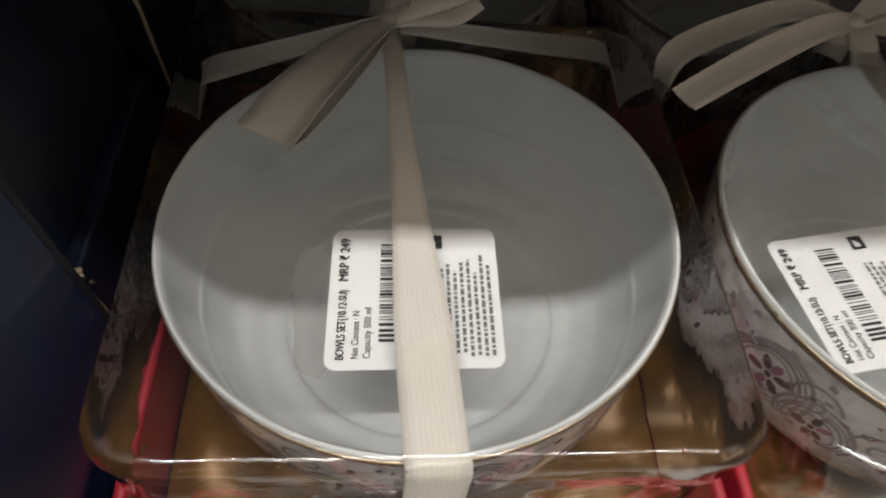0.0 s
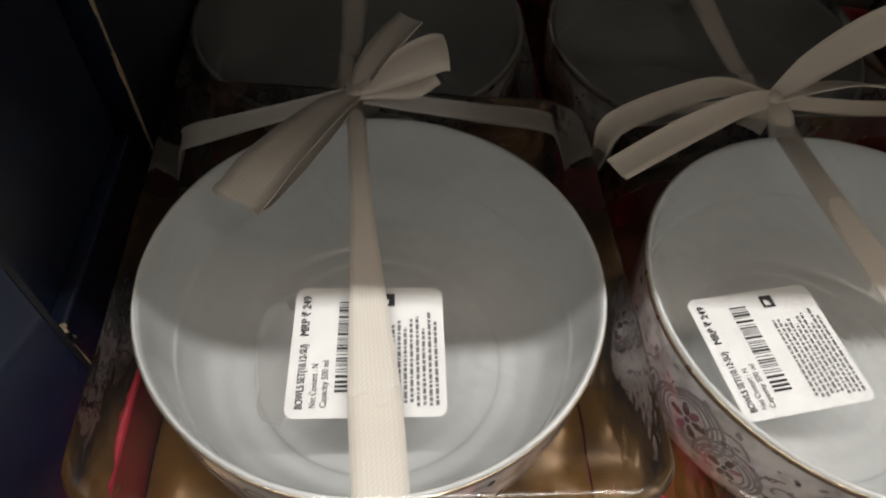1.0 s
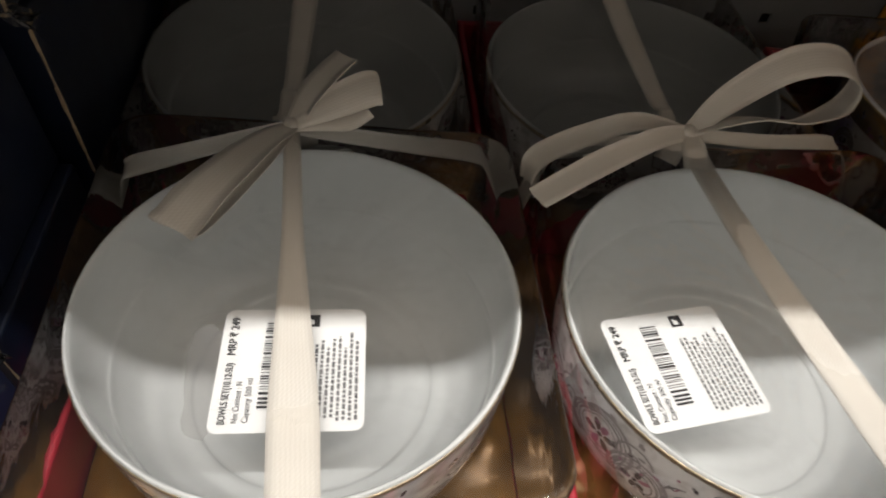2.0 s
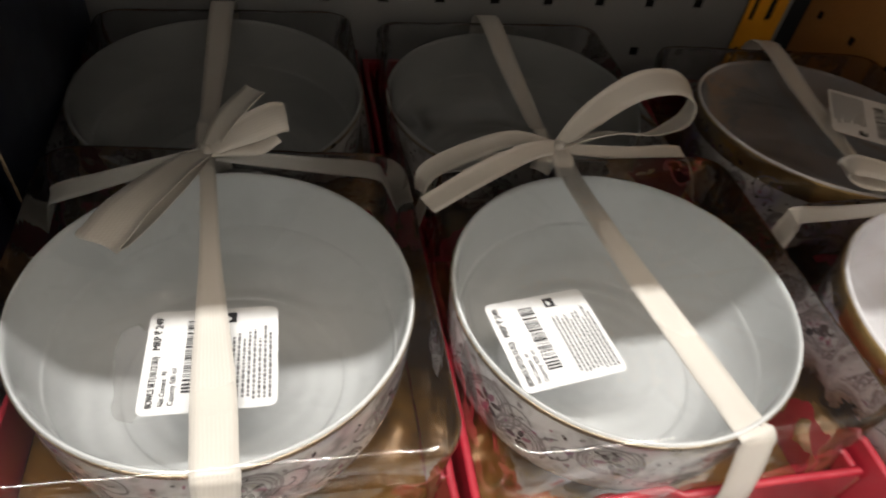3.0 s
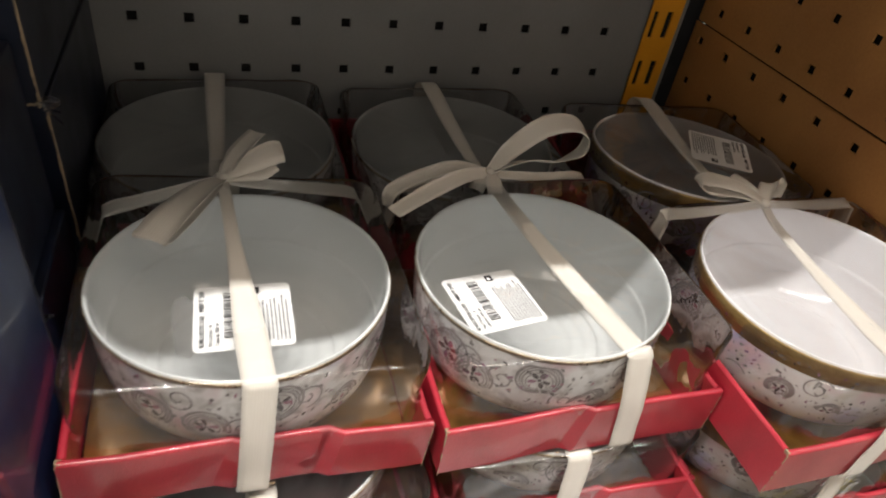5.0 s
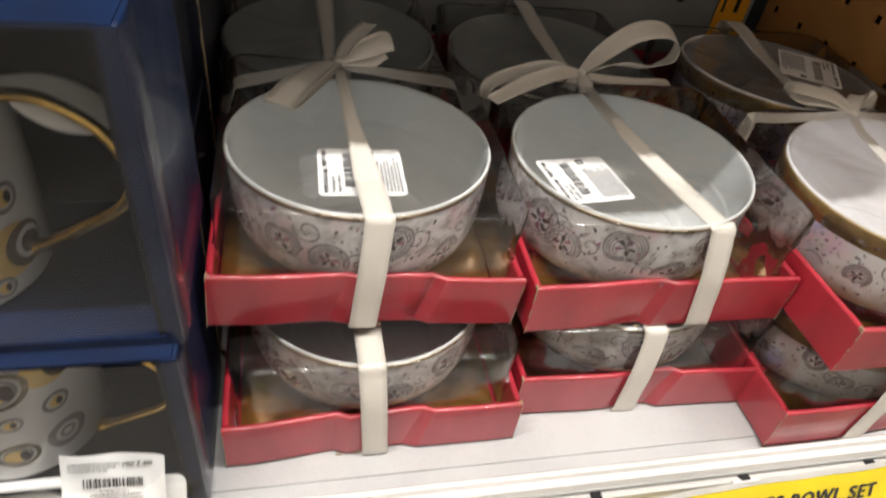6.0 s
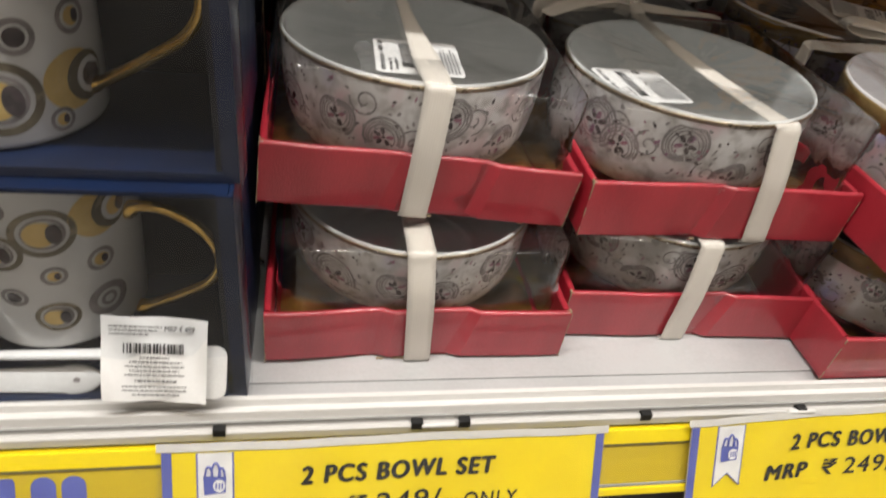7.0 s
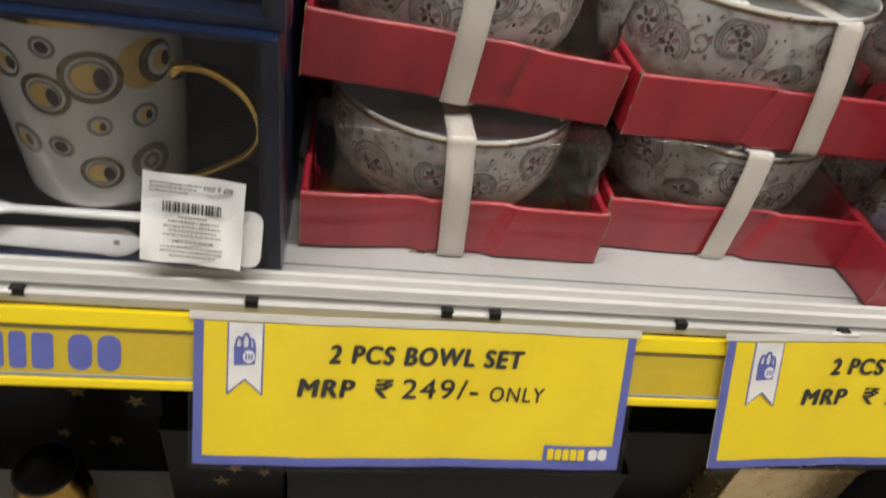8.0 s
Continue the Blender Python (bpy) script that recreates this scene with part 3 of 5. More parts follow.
    for text, u, v, size, width, sh, wt in (("2 PCS BOWL SET", 0.0615, -0.0182, 0.0128, 0.0955, 0.14, 0.00066), ("MRP", 0.0475, -0.0356, 0.0128, 0.0275, 0.16, 0.00062),
                                            ("\u20b9", 0.0842, -0.0356, 0.0130, 0.0092, 0.1, 0.00022), ("249/-", 0.0972, -0.0356, 0.0145, 0.0385, 0.08, 0.00016), ("ONLY", 0.1415, -0.0360, 0.0112, 0.0280, 0.12, 0.00010)):
        letters_part("lettering", text, size, INK, card, Matrix.Translation((u, v, 0.0006)), width, sh, wt, lambda q, u=u: wave((u + q) / W * 6), 1.16)
    part("mark_panel", sheet(0.1725, W - 0.0044, -H + 0.0046, -H + 0.0135, 0.0005, 4), BLUEINK, card)
    for k, (u, w) in enumerate(((0.1745, 0.0034), (0.1785, 0.0034), (0.1825, 0.0034), (0.1865, 0.0034), (0.1905, 0.0036), (0.1963, 0.0048), (0.2016, 0.0048))):
        b = flat(bmesh.new(), [(px + u + w / 2, py - H + 0.0087) for px, py in rrect(w, 0.0062, 0.0008 if k < 5 else 0.002)], wave((u + w) / W * 6) + 0.0009)
        part("mark_block", b, YELLOWPAPER if k < 5 else WHITEINK, card)
    part("sleeve", sheet(-0.002, W + 0.002, -H - 0.0022, 0.0045, 0.0018), SLEEVE, t, "clear plastic sleeve", True).visible_shadow = False
    part("sleeve_header", sheet(-0.002, W + 0.002, 0.0004, 0.0045, 0.0006), RAIL, t, "grey clear header edge", True)
    return t


price_sign(-0.1150, -0.0015, 0.3, 0.0)
price_sign(0.1480, 0.0008, 2.0, 1.2)


# ---- bowl gift sets ----
OUT = [(0.0, 0.004), (0.028, 0.004), (0.036, 0.0043), (0.040, 0.0058), (0.050, 0.0078), (0.059, 0.0125), (0.0648, 0.0215), (0.0674, 0.034), (0.0684, 0.048), (0.0688, 0.0595)]
INN = [(0.0688, 0.0604), (0.0684, 0.0611), (0.0679, 0.0612), (0.0674, 0.0607), (0.0667, 0.0585), (0.0655, 0.0470), (0.0641, 0.0375), (0.0632, 0.0352), (0.0618, 0.0290), (0.0572, 0.0192), (0.0500, 0.0132), (0.0440, 0.0116), (0.0430, 0.0112), (0.0400, 0.0110), (0.020, 0.0105), (0.0, 0.0104)]


def r_out(z):
    for (r0, z0), (r1, z1) in zip(OUT[1:], OUT[2:]):
        if z <= z1:
            return r0 + (r1 - r0) * max(0, (z - z0)) / max(1e-6, z1 - z0)
    return OUT[-1][0]


def fine_profile(pts, n=4):
    return [(max(0.0, p.x), p.y) for p in spline([(r, z, 0) for r, z in pts], n)]


OUT_F = fine_profile(OUT)
OUTER_ME = mesh_of("bowl_outer", lathe(OUT_F, 80), CHINA)
OUTER_B_ME = OUTER_ME.copy()
OUTER_B_ME.materials.clear()
OUTER_B_ME.materials.append(CHINA_B)
INNER_ME = mesh_of("bowl_inner", lathe([OUT_F[-1], *fine_profile(INN)], 80), INNER)
INNER_B_ME = INNER_ME.copy()
INNER_B_ME.materials.clear()
INNER_B_ME.materials.append(INNER_B)
RIM_ME = mesh_of("gold_band", lathe([(0.0689, 0.0578), (0.0692, 0.0596), (0.0690, 0.0600), (0.0684, 0.0600), (0.0682, 0.0578)], 80, close=True), RIMGOLD)
RIM_B_ME = mesh_of("gold_band", lathe([(0.0685, 0.0490), (0.0692, 0.0590), (0.0690, 0.0600), (0.0684, 0.0600), (0.0677, 0.0490)], 80, close=True), BAND)


def on_bowl(s, z, lift=0.00025):
    a = s / 0.066
    r = r_out(z) + lift
    return (r * math.cos(a), r * math.sin(a), z)


def stroke(bm, pts, w):
    n = len(pts)
    rows = []
    for i, (s, z) in enumerate(pts):
        a, b = pts[max(0, i - 1)], pts[min(n - 1, i + 1)]
        d = math.hypot(b[0] - a[0], b[1] - a[1]) or 1
        px, pz = -(b[1] - a[1]) / d, (b[0] - a[0]) / d
        rows.append([bm.verts.new(on_bowl(s + k * px * w / 2, z + k * pz * w / 2)) for k in (-1, 1)])
    for p, q in zip(rows, rows[1:]):
        bm.faces.new((p[0], q[0], q[1], p[1]))


def blob(bm, s, z, a, b, turn, n=7):
    c, d = math.cos(turn), math.sin(turn)
    bm.faces.new([bm.verts.new(on_bowl(s + a * math.cos(t) * c - b * math.sin(t) * d, z + a * math.cos(t) * d + b * math.sin(t) * c, 0.0003)) for t in np.linspace(0, 2 * math.pi, n, endpoint=False)])


def paisley(lines, dots, pinks, rng, s0, z0, size, turn):
    """A teardrop with a hooked tip, doubled outline, petals and dots inside."""
    c, d = math.cos(turn), math.sin(turn)
    def put(x, y):
        return (s0 + size * (x * c - y * d), min(0.0545, max(0.018, z0 + size * (x * d + y * c))))
    for k, w in ((1.0, 0.0013), (0.86, 0.0007), (0.74, 0.0009), (0.58, 0.0006)):
        pts = []
        for t in np.linspace(0.02, 1, 30):
            a = t * 2 * math.pi
            r = 0.55 * k * (1 - 0.55 * abs(math.cos(a / 2)) ** 6)
            x, y = r * math.sin(a), -r * math.cos(a) * 1.15
            hook = max(0, -y - 0.1)
            pts.append(put(x + hook * hook * 0.9, y))
        stroke(lines, pts, w)
    for k in range(6):
        a = k * math.pi / 3 + rng.random()
        x, y = 0.17 * math.cos(a), 0.12 + 0.17 * math.sin(a)
        p = put(x, y)
        blob(dots if k % 3 else pinks, p[0], p[1], size * 0.11, size * 0.06, a + turn)
    p = put(0, 0.12)
    blob(dots, p[0], p[1], size * 0.05, size * 0.05, 0)
    for k in range(9):
        a = k * 2 * math.pi / 9
        p = put(0.76 * math.sin(a), 0.76 * math.cos(a))
        blob(lines, p[0], p[1], size * 0.07, size * 0.04, -a + turn, 5)


def print_meshes(seed, size, flecks):
    rng = random.Random(seed)
    lines, dots, pinks = bmesh.new(), bmesh.new(), bmesh.new()
    total = 2 * math.pi * 0.066
    n = 15
    for k in range(n):
        s = total * (k + rng.uniform(-0.2, 0.2)) / n
        paisley(lines, dots, pinks, rng, s, (0.042 if k % 2 else 0.032) + rng.uniform(-0.003, 0.003), size * rng.uniform(0.8, 1.15), rng.uniform(-1.2, 1.2) + (math.pi if k % 3 == 0 else 0))
        # curled stems between the teardrops
        s1, z1, a1 = s + total / n / 2, rng.uniform(0.026, 0.049), rng.uniform(0, 6.28)
        pts = []
        for t in np.linspace(0, 1, 22):
            r = 0.0075 * (1 - 0.85 * t)
            pts.append((s1 + r * math.cos(a1 + t * 9), min(0.055, max(0.018, z1 + r * math.sin(a1 + t * 9)))))
        stroke(lines, pts, 0.0009)
    for k in range(flecks):
        blob((lines, dots, pinks)[k % 7 % 3], rng.uniform(0, total), rng.uniform(0.019, 0.055), rng.uniform(0.0006, 0.0017), rng.uniform(0.0004, 0.0010), rng.uniform(0, 3.1), 5)
    return [mesh_of(nm, b, m, False) for nm, b, m in (("print_line", lines, GREYINK), ("print_petal", dots, DARKINK), ("print_blush", pinks, PINKINK))]


PRINT_A, PRINT_B = print_meshes(4, 0.0225, 220), print_meshes(9, 0.013, 420)


def tray_walls(seed, creases, W=0.0757, H=0.0335, T=0.0034):
    """Folded card tray: a base and four hollow walls; the front one is bent in at its creases (x, depth, slant)."""
    rng = random.Random(seed)
    base = mesh_of("tray", bm_box(bmesh.new(), -W + 0.004, W - 0.004, -W + 0.004, W - 0.004, 0.0, 0.0030), RED, False)
    q, m = 0.0016, 8
    arc = [radians(90 * k / m) for k in range(m + 1)]
    sect = [(0.0005, 0.0016), (0, 0.0026), (0, H * 0.5)] + [(q - q * math.cos(a), H - q + q * math.sin(a)) for a in arc] + [(T - q + q * math.sin(a), H - q + q * math.cos(a)) for a in arc] + [(T, 0.0024)]
    walls = []
    for side in range(4):
        bm = bmesh.new()
        rot = Matrix.Rotation(side * math.pi / 2, 3, "Z")
        xs = set(-W + 2 * W * i / 14 for i in range(15))
        if side == 0:
            for cx, dep, slant in creases:
                xs = {v for v in xs if abs(v - cx) > 0.012 or abs(abs(v) - W) < 1e-6} | {cx - 0.0004, cx + 0.0004, cx + 0.0065, cx - 0.011, cx + 0.0105}
        rows_ = []
        ph = rng.uniform(0, 6)
        inset = T if side % 2 else 0.0
        for x in sorted(xs):
            push, sag, lean = 0.0003 * math.sin(ph + x * 55), 0.0002 * math.sin(ph * 2 + x * 75), 0.0
            if side == 0:
                for cx, dep, slant in creases:
                    dep = dep * 1.25
                    push += dep * max(0.0, 1 - abs(x - cx) / (0.040 if x < cx else 0.0065))
                    sag -= 0.16 * abs(dep) * max(0.0, 1 - abs(x - cx) / 0.006)
                    lean += slant * max(0.0, 1 - abs(x - cx) / 0.025)
            edge = min(1.0, (W - abs(x)) / 0.006)
            xx = max(-W + inset, min(W - inset, x))
            rows_.append([bm.verts.new(rot @ Vector((xx + lean * (z / H - 0.5), -W + d + push * edge, z + (sag * edge if z > H / 2 else 0)))) for d, z in sect])
        for p, r in zip(rows_, rows_[1:]):
            for k in range(len(sect)):
                j = (k + 1) % len(sect)
                bm.faces.new((p[k], r[k], r[j], p[j]))
        bm.faces.new(rows_[0])
        bm.faces.new(rows_[-1][::-1])
        bmesh.ops.remove_doubles(bm, verts=list(bm.verts), dist=0.00001)
        bmesh.ops.recalc_face_normals(bm, faces=list(bm.faces))
        me = mesh_of("wall", bm, RED, True)
        me.set_sharp_from_angle(angle=radians(13))
        walls.append((("front_wall", "side_wall", "back_wall", "side_wall")[side], me))
    return base, walls


def satin_mesh(seed):
    bm = bmesh.new()
    n, R = 44, 0.0712
    noise_at = Vector((seed * 3.3, 1.0, 0.0))
    vs = []
    for i in range(n + 1):
        row = []
        for j in range(n + 1):
            x, y = -R + 2 * R * i / n, -R + 2 * R * j / n
            d = min(1.0, math.hypot(x, y) / R)
            fold = abs(noise.noise(Vector((x * 20 + y * 9, y * 44 - x * 12, 0)) + noise_at)) + 0.22 * abs(noise.noise(Vector((x * 60, y * 130, 2)) + noise_at))
            z = 0.0032 + (0.002 + 0.021 * fold) * max(0.0, d - 0.38) ** 0.9 * min(1.0, (R - max(abs(x), abs(y))) / 0.012 + 0.25)
            row.append(bm.verts.new((x, y, z)))
        vs.append(row)
    for i in range(n):
        for j in range(n):
            bm.faces.new((vs[i][j], vs[i + 1][j], vs[i + 1][j + 1], vs[i][j + 1]))
    return mesh_of("satin_lining", bm, SATIN)


SATINS = [satin_mesh(k) for k in range(3)]


def film_mesh(seed, top=0.0684, R=0.0726):
    """Clear cover: four sides and a lid with rounded corners, a little uneven."""
    bm = bmesh.new()
    ring = rrect(2 * R, 2 * R, 0.013, 6)
    dense = []
    for (x0, y0), (x1, y1) in zip(ring, ring[1:] + ring[:1]):
        k = max(1, int(math.hypot(x1 - x0, y1 - y0) / 0.0045))
        dense += [(x0 + (x1 - x0) * i / k, y0 + (y1 - y0) * i / k) for i in range(k)]
    off = Vector((seed * 5.1, 0, 0))
    levels = [(0.0045 + 0.0058 * k, 0.0) for k in range(10)] + [(top - z, k) for z, k in ((0.0034, 0.0), (0.0021, 0.0003), (0.0011, 0.0009), (0.0004, 0.0018), (0.0, 0.0034), (-0.0001, 0.007), (0.0, 0.013), (0.0006, 0.019), (0.0019, 0.026), (0.0034, 0.036), (0.0046, 0.046), (0.0052, 0.058))]
    rings = []
    for z, inset in levels:
        row = []
        for x, y in dense:
            k = 1 - inset / R
            w = noise.noise(Vector((x * 45, y * 45, z * 45)) + off) + 0.6 * noise.noise(Vector((x * 130, y * 130, z * 110)) + off)
            ridge = abs(noise.noise(Vector((x * 75 + z * 60, y * 75 - z * 50, z * 30)) + off))
            corner = max(0.0, (min(abs(x), abs(y)) / R - 0.45)) / 0.4
            out = (0.0013 * w - (0.0012 + 0.0030 * corner) * ridge) * math.sin(math.pi * min(1, z / top)) if inset == 0 else 0.0
            dz = 0.0006 * w if inset else 0.0
            row.append(bm.verts.new((x * k + out * x / R, y * k + out * y / R, z + dz)))
        rings.append(row)
    m = len(dense)
    for a, b in zip(rings, rings[1:]):
        for k in range(m):
            bm.faces.new((a[k], a[(k + 1) % m], b[(k + 1) % m], b[k]))
    bm.faces.new(rings[-1])
    return mesh_of("film_cover", bm, FILM)


FILMS = [film_mesh(k) for k in range(4)]


def label_sticker(parent, at):
    """White sticker with a barcode; the words run up its side."""
    W, H = 0.0420, 0.0400
    st = part("label", flat(bmesh.new(), rrect(W, H, 0.0028)), LABEL, parent, "white barcode price label", True, at)
    rng = random.Random(5)
    up = Matrix.Rotation(radians(90), 4, "Z")
    def words(text, x, y, size, width, weight=0.0):
        letters_part("lettering", text, size, INK, st, Matrix.Translation((x, y, 0.0003)) @ up, width, 0, weight)
    def bars(name, rects, ink=INK):
        bm = bmesh.new()
        for x0, x1, y0, y1 in rects:
            flat(bm, [(x0, y0), (x1, y0), (x1, y1), (x0, y1)], 0.00025)
        tagged(part(name, bm, ink, st), kind="stuff")
    words("BOWLS SET(10.12-SU)", -0.0165, -0.0175, 0.0028, 0.0188, 0.00007)
    words("MRP \u20b9 249", -0.0165, 0.0040, 0.0033, 0.0130, 0.00009)
    words("Net Content : N", -0.0132, -0.0172, 0.0024, 0.0125)
    words("Capacity 500 ml", -0.0104, -0.0172, 0.0024, 0.0135)
    y, rects = -0.0130, []
    while y < 0.0150:
        w = rng.choice((0.00025, 0.0005, 0.0008))
        rects.append((-0.0085, -0.0028, y, y + w))
        y += w + rng.choice((0.0003, 0.0005, 0.0008))
    bars("barcode", rects)
    bars("emblem", [(0.0030, 0.0072, 0.0135, 0.0178)])
    part("emblem_shine", flat(bmesh.new(), [(0.0038, 0.0142), (0.0055, 0.0142), (0.0055, 0.0155), (0.0038, 0.0165)], 0.0005), LABEL, st)
    for k in range(10):
        x = 0.0030 + 0.00168 * k
        rects, y = [], -0.0172 + rng.uniform(0, 0.0012)
        top = rng.uniform(0.004, 0.0115) if k > 1 else 0.009
        while y < top:
            w = rng.uniform(0.0008, 0.0032)
            rects.append((x, x + 0.00085, y, min(top, y + w * 0.66)))
            y += w * 0.66 + 0.0004
        bars("small_print", rects, FINEINK)
    return st


def main_ribbon(parent, knot, top, foot, wide=1.0, taper=(0.45, 0.62, 0.85), kz=0.0715):
    """The band from the knot over the front of the cover and down the tray."""
    X = Vector((1, 0, 0))
    Z = 0.0668
    bm = bmesh.new()
    kx, ky = knot
    dx = Vector((ky + 0.0715, -(top - kx), 0)).normalized()
    dx = dx if dx.x > 0 else -dx
    rows_ = [((kx, ky, kz), dx, taper[0]), ((kx + (top - kx) * 0.12, ky - 0.016, Z + 0.0008), dx, taper[0] * 0.5 + taper[1] * 0.5), ((kx + (top - kx) * 0.35, ky - (ky + 0.0715) * 0.35, Z - 0.0010), dx, taper[1]), ((kx + (top - kx) * 0.55, ky - (ky + 0.0715) * 0.55, Z - 0.0014), dx, taper[2]), ((kx + (top - kx) * 0.78, ky - (ky + 0.0715) * 0.78, Z - 0.0010), dx, 1.0),
             ((top - (top - kx) * 0.06, -0.0660, Z + 0.0002), dx, 1), ((top, -0.0715, Z - 0.0004), X, 1.02), ((top * 0.93 + foot * 0.07, -0.0732, Z - 0.006), X, 1), ((top * 0.72 + foot * 0.28, -0.0752 * wide, 0.048), X, 1),
             ((top * 0.5 + foot * 0.5, -0.0766 * wide, 0.034), X, 1), ((top * 0.22 + foot * 0.78, -0.0768 * wide, 0.016), X, 1), ((foot, -0.0768 * wide, 0.0020), X, 1), ((foot, -0.0735, 0.0004), X, 1)]
    strip(bm, rows_, fold=0.05)
    part("ribbon", bm, RIBBON, parent, "cream ribbon over the front", True)
    bm = bmesh.new()
    mid = min(0.0700, ky * 0.5 + 0.035)
    rows_ = [((kx, ky, kz), X, 0.45)] + ([((kx + 0.001, ky + 0.012, Z + 0.001), X, 0.6), ((kx + 0.0015, mid, Z + 0.0003), X, 0.85)] if ky < 0.05 else []) + [((kx + 0.002, max(0.0715, ky + 0.003), Z - 0.001), X, 1), ((kx + 0.002, max(0.0765, ky + 0.004), 0.03), X, 1), ((kx + 0.002, max(0.0775, ky + 0.004), 0.002), X, 1)]
    strip(bm, rows_)
    part("ribbon_back", bm, RIBBON, parent, "", True)


def side_ribbon(parent, knot, droop=(0.0, 0.0), reach=(0.0695, 0.0695), kz=0.0715, sink=(0.0, 0.0)):
    """The band across the cover, left and right of the knot and down both sides."""
    Y = Vector((0, 1, 0))
    kx, ky = knot
    Z = 0.0682
    for s, dy, far, dz in ((-1, droop[0], reach[0], sink[0]), (1, droop[1], reach[1], sink[1])):
        bm = bmesh.new()
        rows_ = [((kx + s * 0.002, ky, kz), Y + Vector((0, 0, 0.6)), 0.4), ((kx + s * 0.018, ky + dy * 0.3, (kz + Z) / 2 + dz * 0.3), Y + Vector((0, 0, 0.9)), 0.42), ((kx * 0.3 + s * (far - 0.018), ky + dy * 0.7, Z + dz * 0.75), Y + Vector((0, 0, 0.9)), 0.5),
                 ((s * far, ky + dy, Z + dz), Y + Vector((0, 0, 0.3)), 0.62), ((s * (far * 0.6 + 0.0292), ky + dy, Z - 0.006 + dz), Y, 0.8), ((s * 0.0745, ky + dy * 0.6, 0.032), Y, 0.95), ((s * 0.0772, ky + dy * 0.4, 0.02), Y, 0.95), ((s * 0.0772, ky + dy * 0.4, 0.002), Y, 0.95)]
        strip(bm, rows_)
        part("ribbon_side", bm, RIBBON, parent, "", True)


def knot_piece(parent, at):
    bm = bmesh.new()
    bmesh.ops.create_uvsphere(bm, u_segments=14, v_segments=10, radius=0.0036)
    for v in bm.verts:
        v.co.x *= 0.85 + 0.1 * math.sin(v.co.z * 900)
        v.co.z *= 0.8
        v.co += Vector(at)
    bm.loops.layers.uv.verify()
    part("knot", bm, RIBBON, parent, "", True)


def tail(parent, rows_, name="bow_loop", fold=0.12):
    part(name, strip(bmesh.new(), rows_, fold=fold), RIBBON, parent, "", True)


def bowl_set(x, y, z, slip=0.0, wide=1.0, sides=True, yaw=0.0, roll=0.0, pitch=0.0, seed=0, creases=(), lilac=False, turn=0.0, knot=(-0.005, 0.055), top=0.0, foot=0.0, label=None, words="", droop=(0, 0), reach=(0.0695, 0.0695), rim=None, lid=(0.0, 0.0, 0.0), kz=0.0715, sink=(0.0, 0.0), taper=(0.45, 0.62, 0.85)):
    """rim: where the middle of the bowl's rim lies, how it tilts and its scale; lid: how the clear cover tilts and lifts against its tray."""
    t = tagged(new("bowl_set"), words, "gift set", "stacked bowl gift sets")
    t.matrix_basis = pose(x, y, z, pitch, roll, yaw)
    base, walls = tray_walls(seed, creases)
    tray = part("tray", base, RED, t, "red folded card tray", at=Matrix.Diagonal((wide, wide, 1, 1)))
    for nm, me in walls:
        part(nm, me, RED, tray)
    part("satin_lining", SATINS[seed % 3], SATIN, t, "crumpled gold satin lining")
    if rim:
        seat = t.matrix_basis.inverted() @ pose(rim[0], rim[1], rim[2], rim[3], rim[4], turn) @ Matrix.Diagonal((rim[5], rim[5], 1.04, 1)) @ Matrix.Translation((0, 0, -0.0605))
    else:
        seat = pose(0, 0, 0.0012, 0, 0, turn) @ Matrix.Diagonal((0.985, 0.985, 1.02, 1))
    bowl = part("bowl", OUTER_B_ME if lilac else OUTER_ME, CHINA, t, "printed white china bowl", at=seat)
    part("bowl_lining", INNER_B_ME if lilac else INNER_ME, INNER, bowl, "plain white glazed inside" if lilac else "plain grey-white glazed inside")
    part("gold_band", RIM_B_ME if lilac else RIM_ME, GOLD, bowl, "gold band under the rim")
    for me in PRINT_B if lilac else PRINT_A:
        tagged(part(me.name.split(".")[0], me, GREYINK, bowl), kind="stuff")
    part("film_cover", FILMS[seed % 4], FILM, t, "clear plastic cover", at=pose(slip, 0 if sides else -0.003, lid[2], lid[0], lid[1], 0) @ Matrix.Diagonal((1, 1, 1, 1) if sides else (0.965, 0.955, 0.945, 1))).visible_shadow = False
    main_ribbon(t, knot, top, foot, wide, taper, kz)
    if sides:
        side_ribbon(t, knot, droop, reach, kz, sink)
    if label:
        label_sticker(t, pose(label[0], label[1], label[3], label[4], label[5], label[2]))
    if sides:
        knot_piece(t, (knot[0], knot[1], kz + 0.001))
    return t


WORDS = "ribbon-tied bowl set in a red tray on the shelf"
WORDS_UP = "ribbon-tied bowl set in a red tray"

# lower layer
low_l = bowl_set(0.0050, 0.1125, SHELF + 0.0012, yaw=0.5, roll=0.3, wide=1.025, seed=1, creases=((-0.022, 0.0030, 0.002), (0.018, 0.0022, 0.010)), turn=40, knot=(-0.004, 0.055), top=-0.005, foot=-0.001, words=WORDS)
low_r = bowl_set(0.1655, 0.1235, SHELF + 0.0012, yaw=-2, roll=0, seed=2, creases=((0.012, 0.0028, 0.010),), turn=100, knot=(-0.012, 0.06), top=-0.005, foot=-0.007, words=WORDS)
low_e = bowl_set(0.3090, 0.0895, SHELF + 0.0015, yaw=0, seed=3, creases=((0.02, 0.0022, 0.004),), lilac=True, turn=200, knot=(-0.005, 0.06), top=-0.010, foot=-0.016, words=WORDS)
for k, (bx, by) in enumerate(((-0.006, 0.277), (0.150, 0.285), (0.303, 0.262))):
    bowl_set(bx, by, SHELF + 0.0015, seed=4 + k, turn=30 * k, words=WORDS)
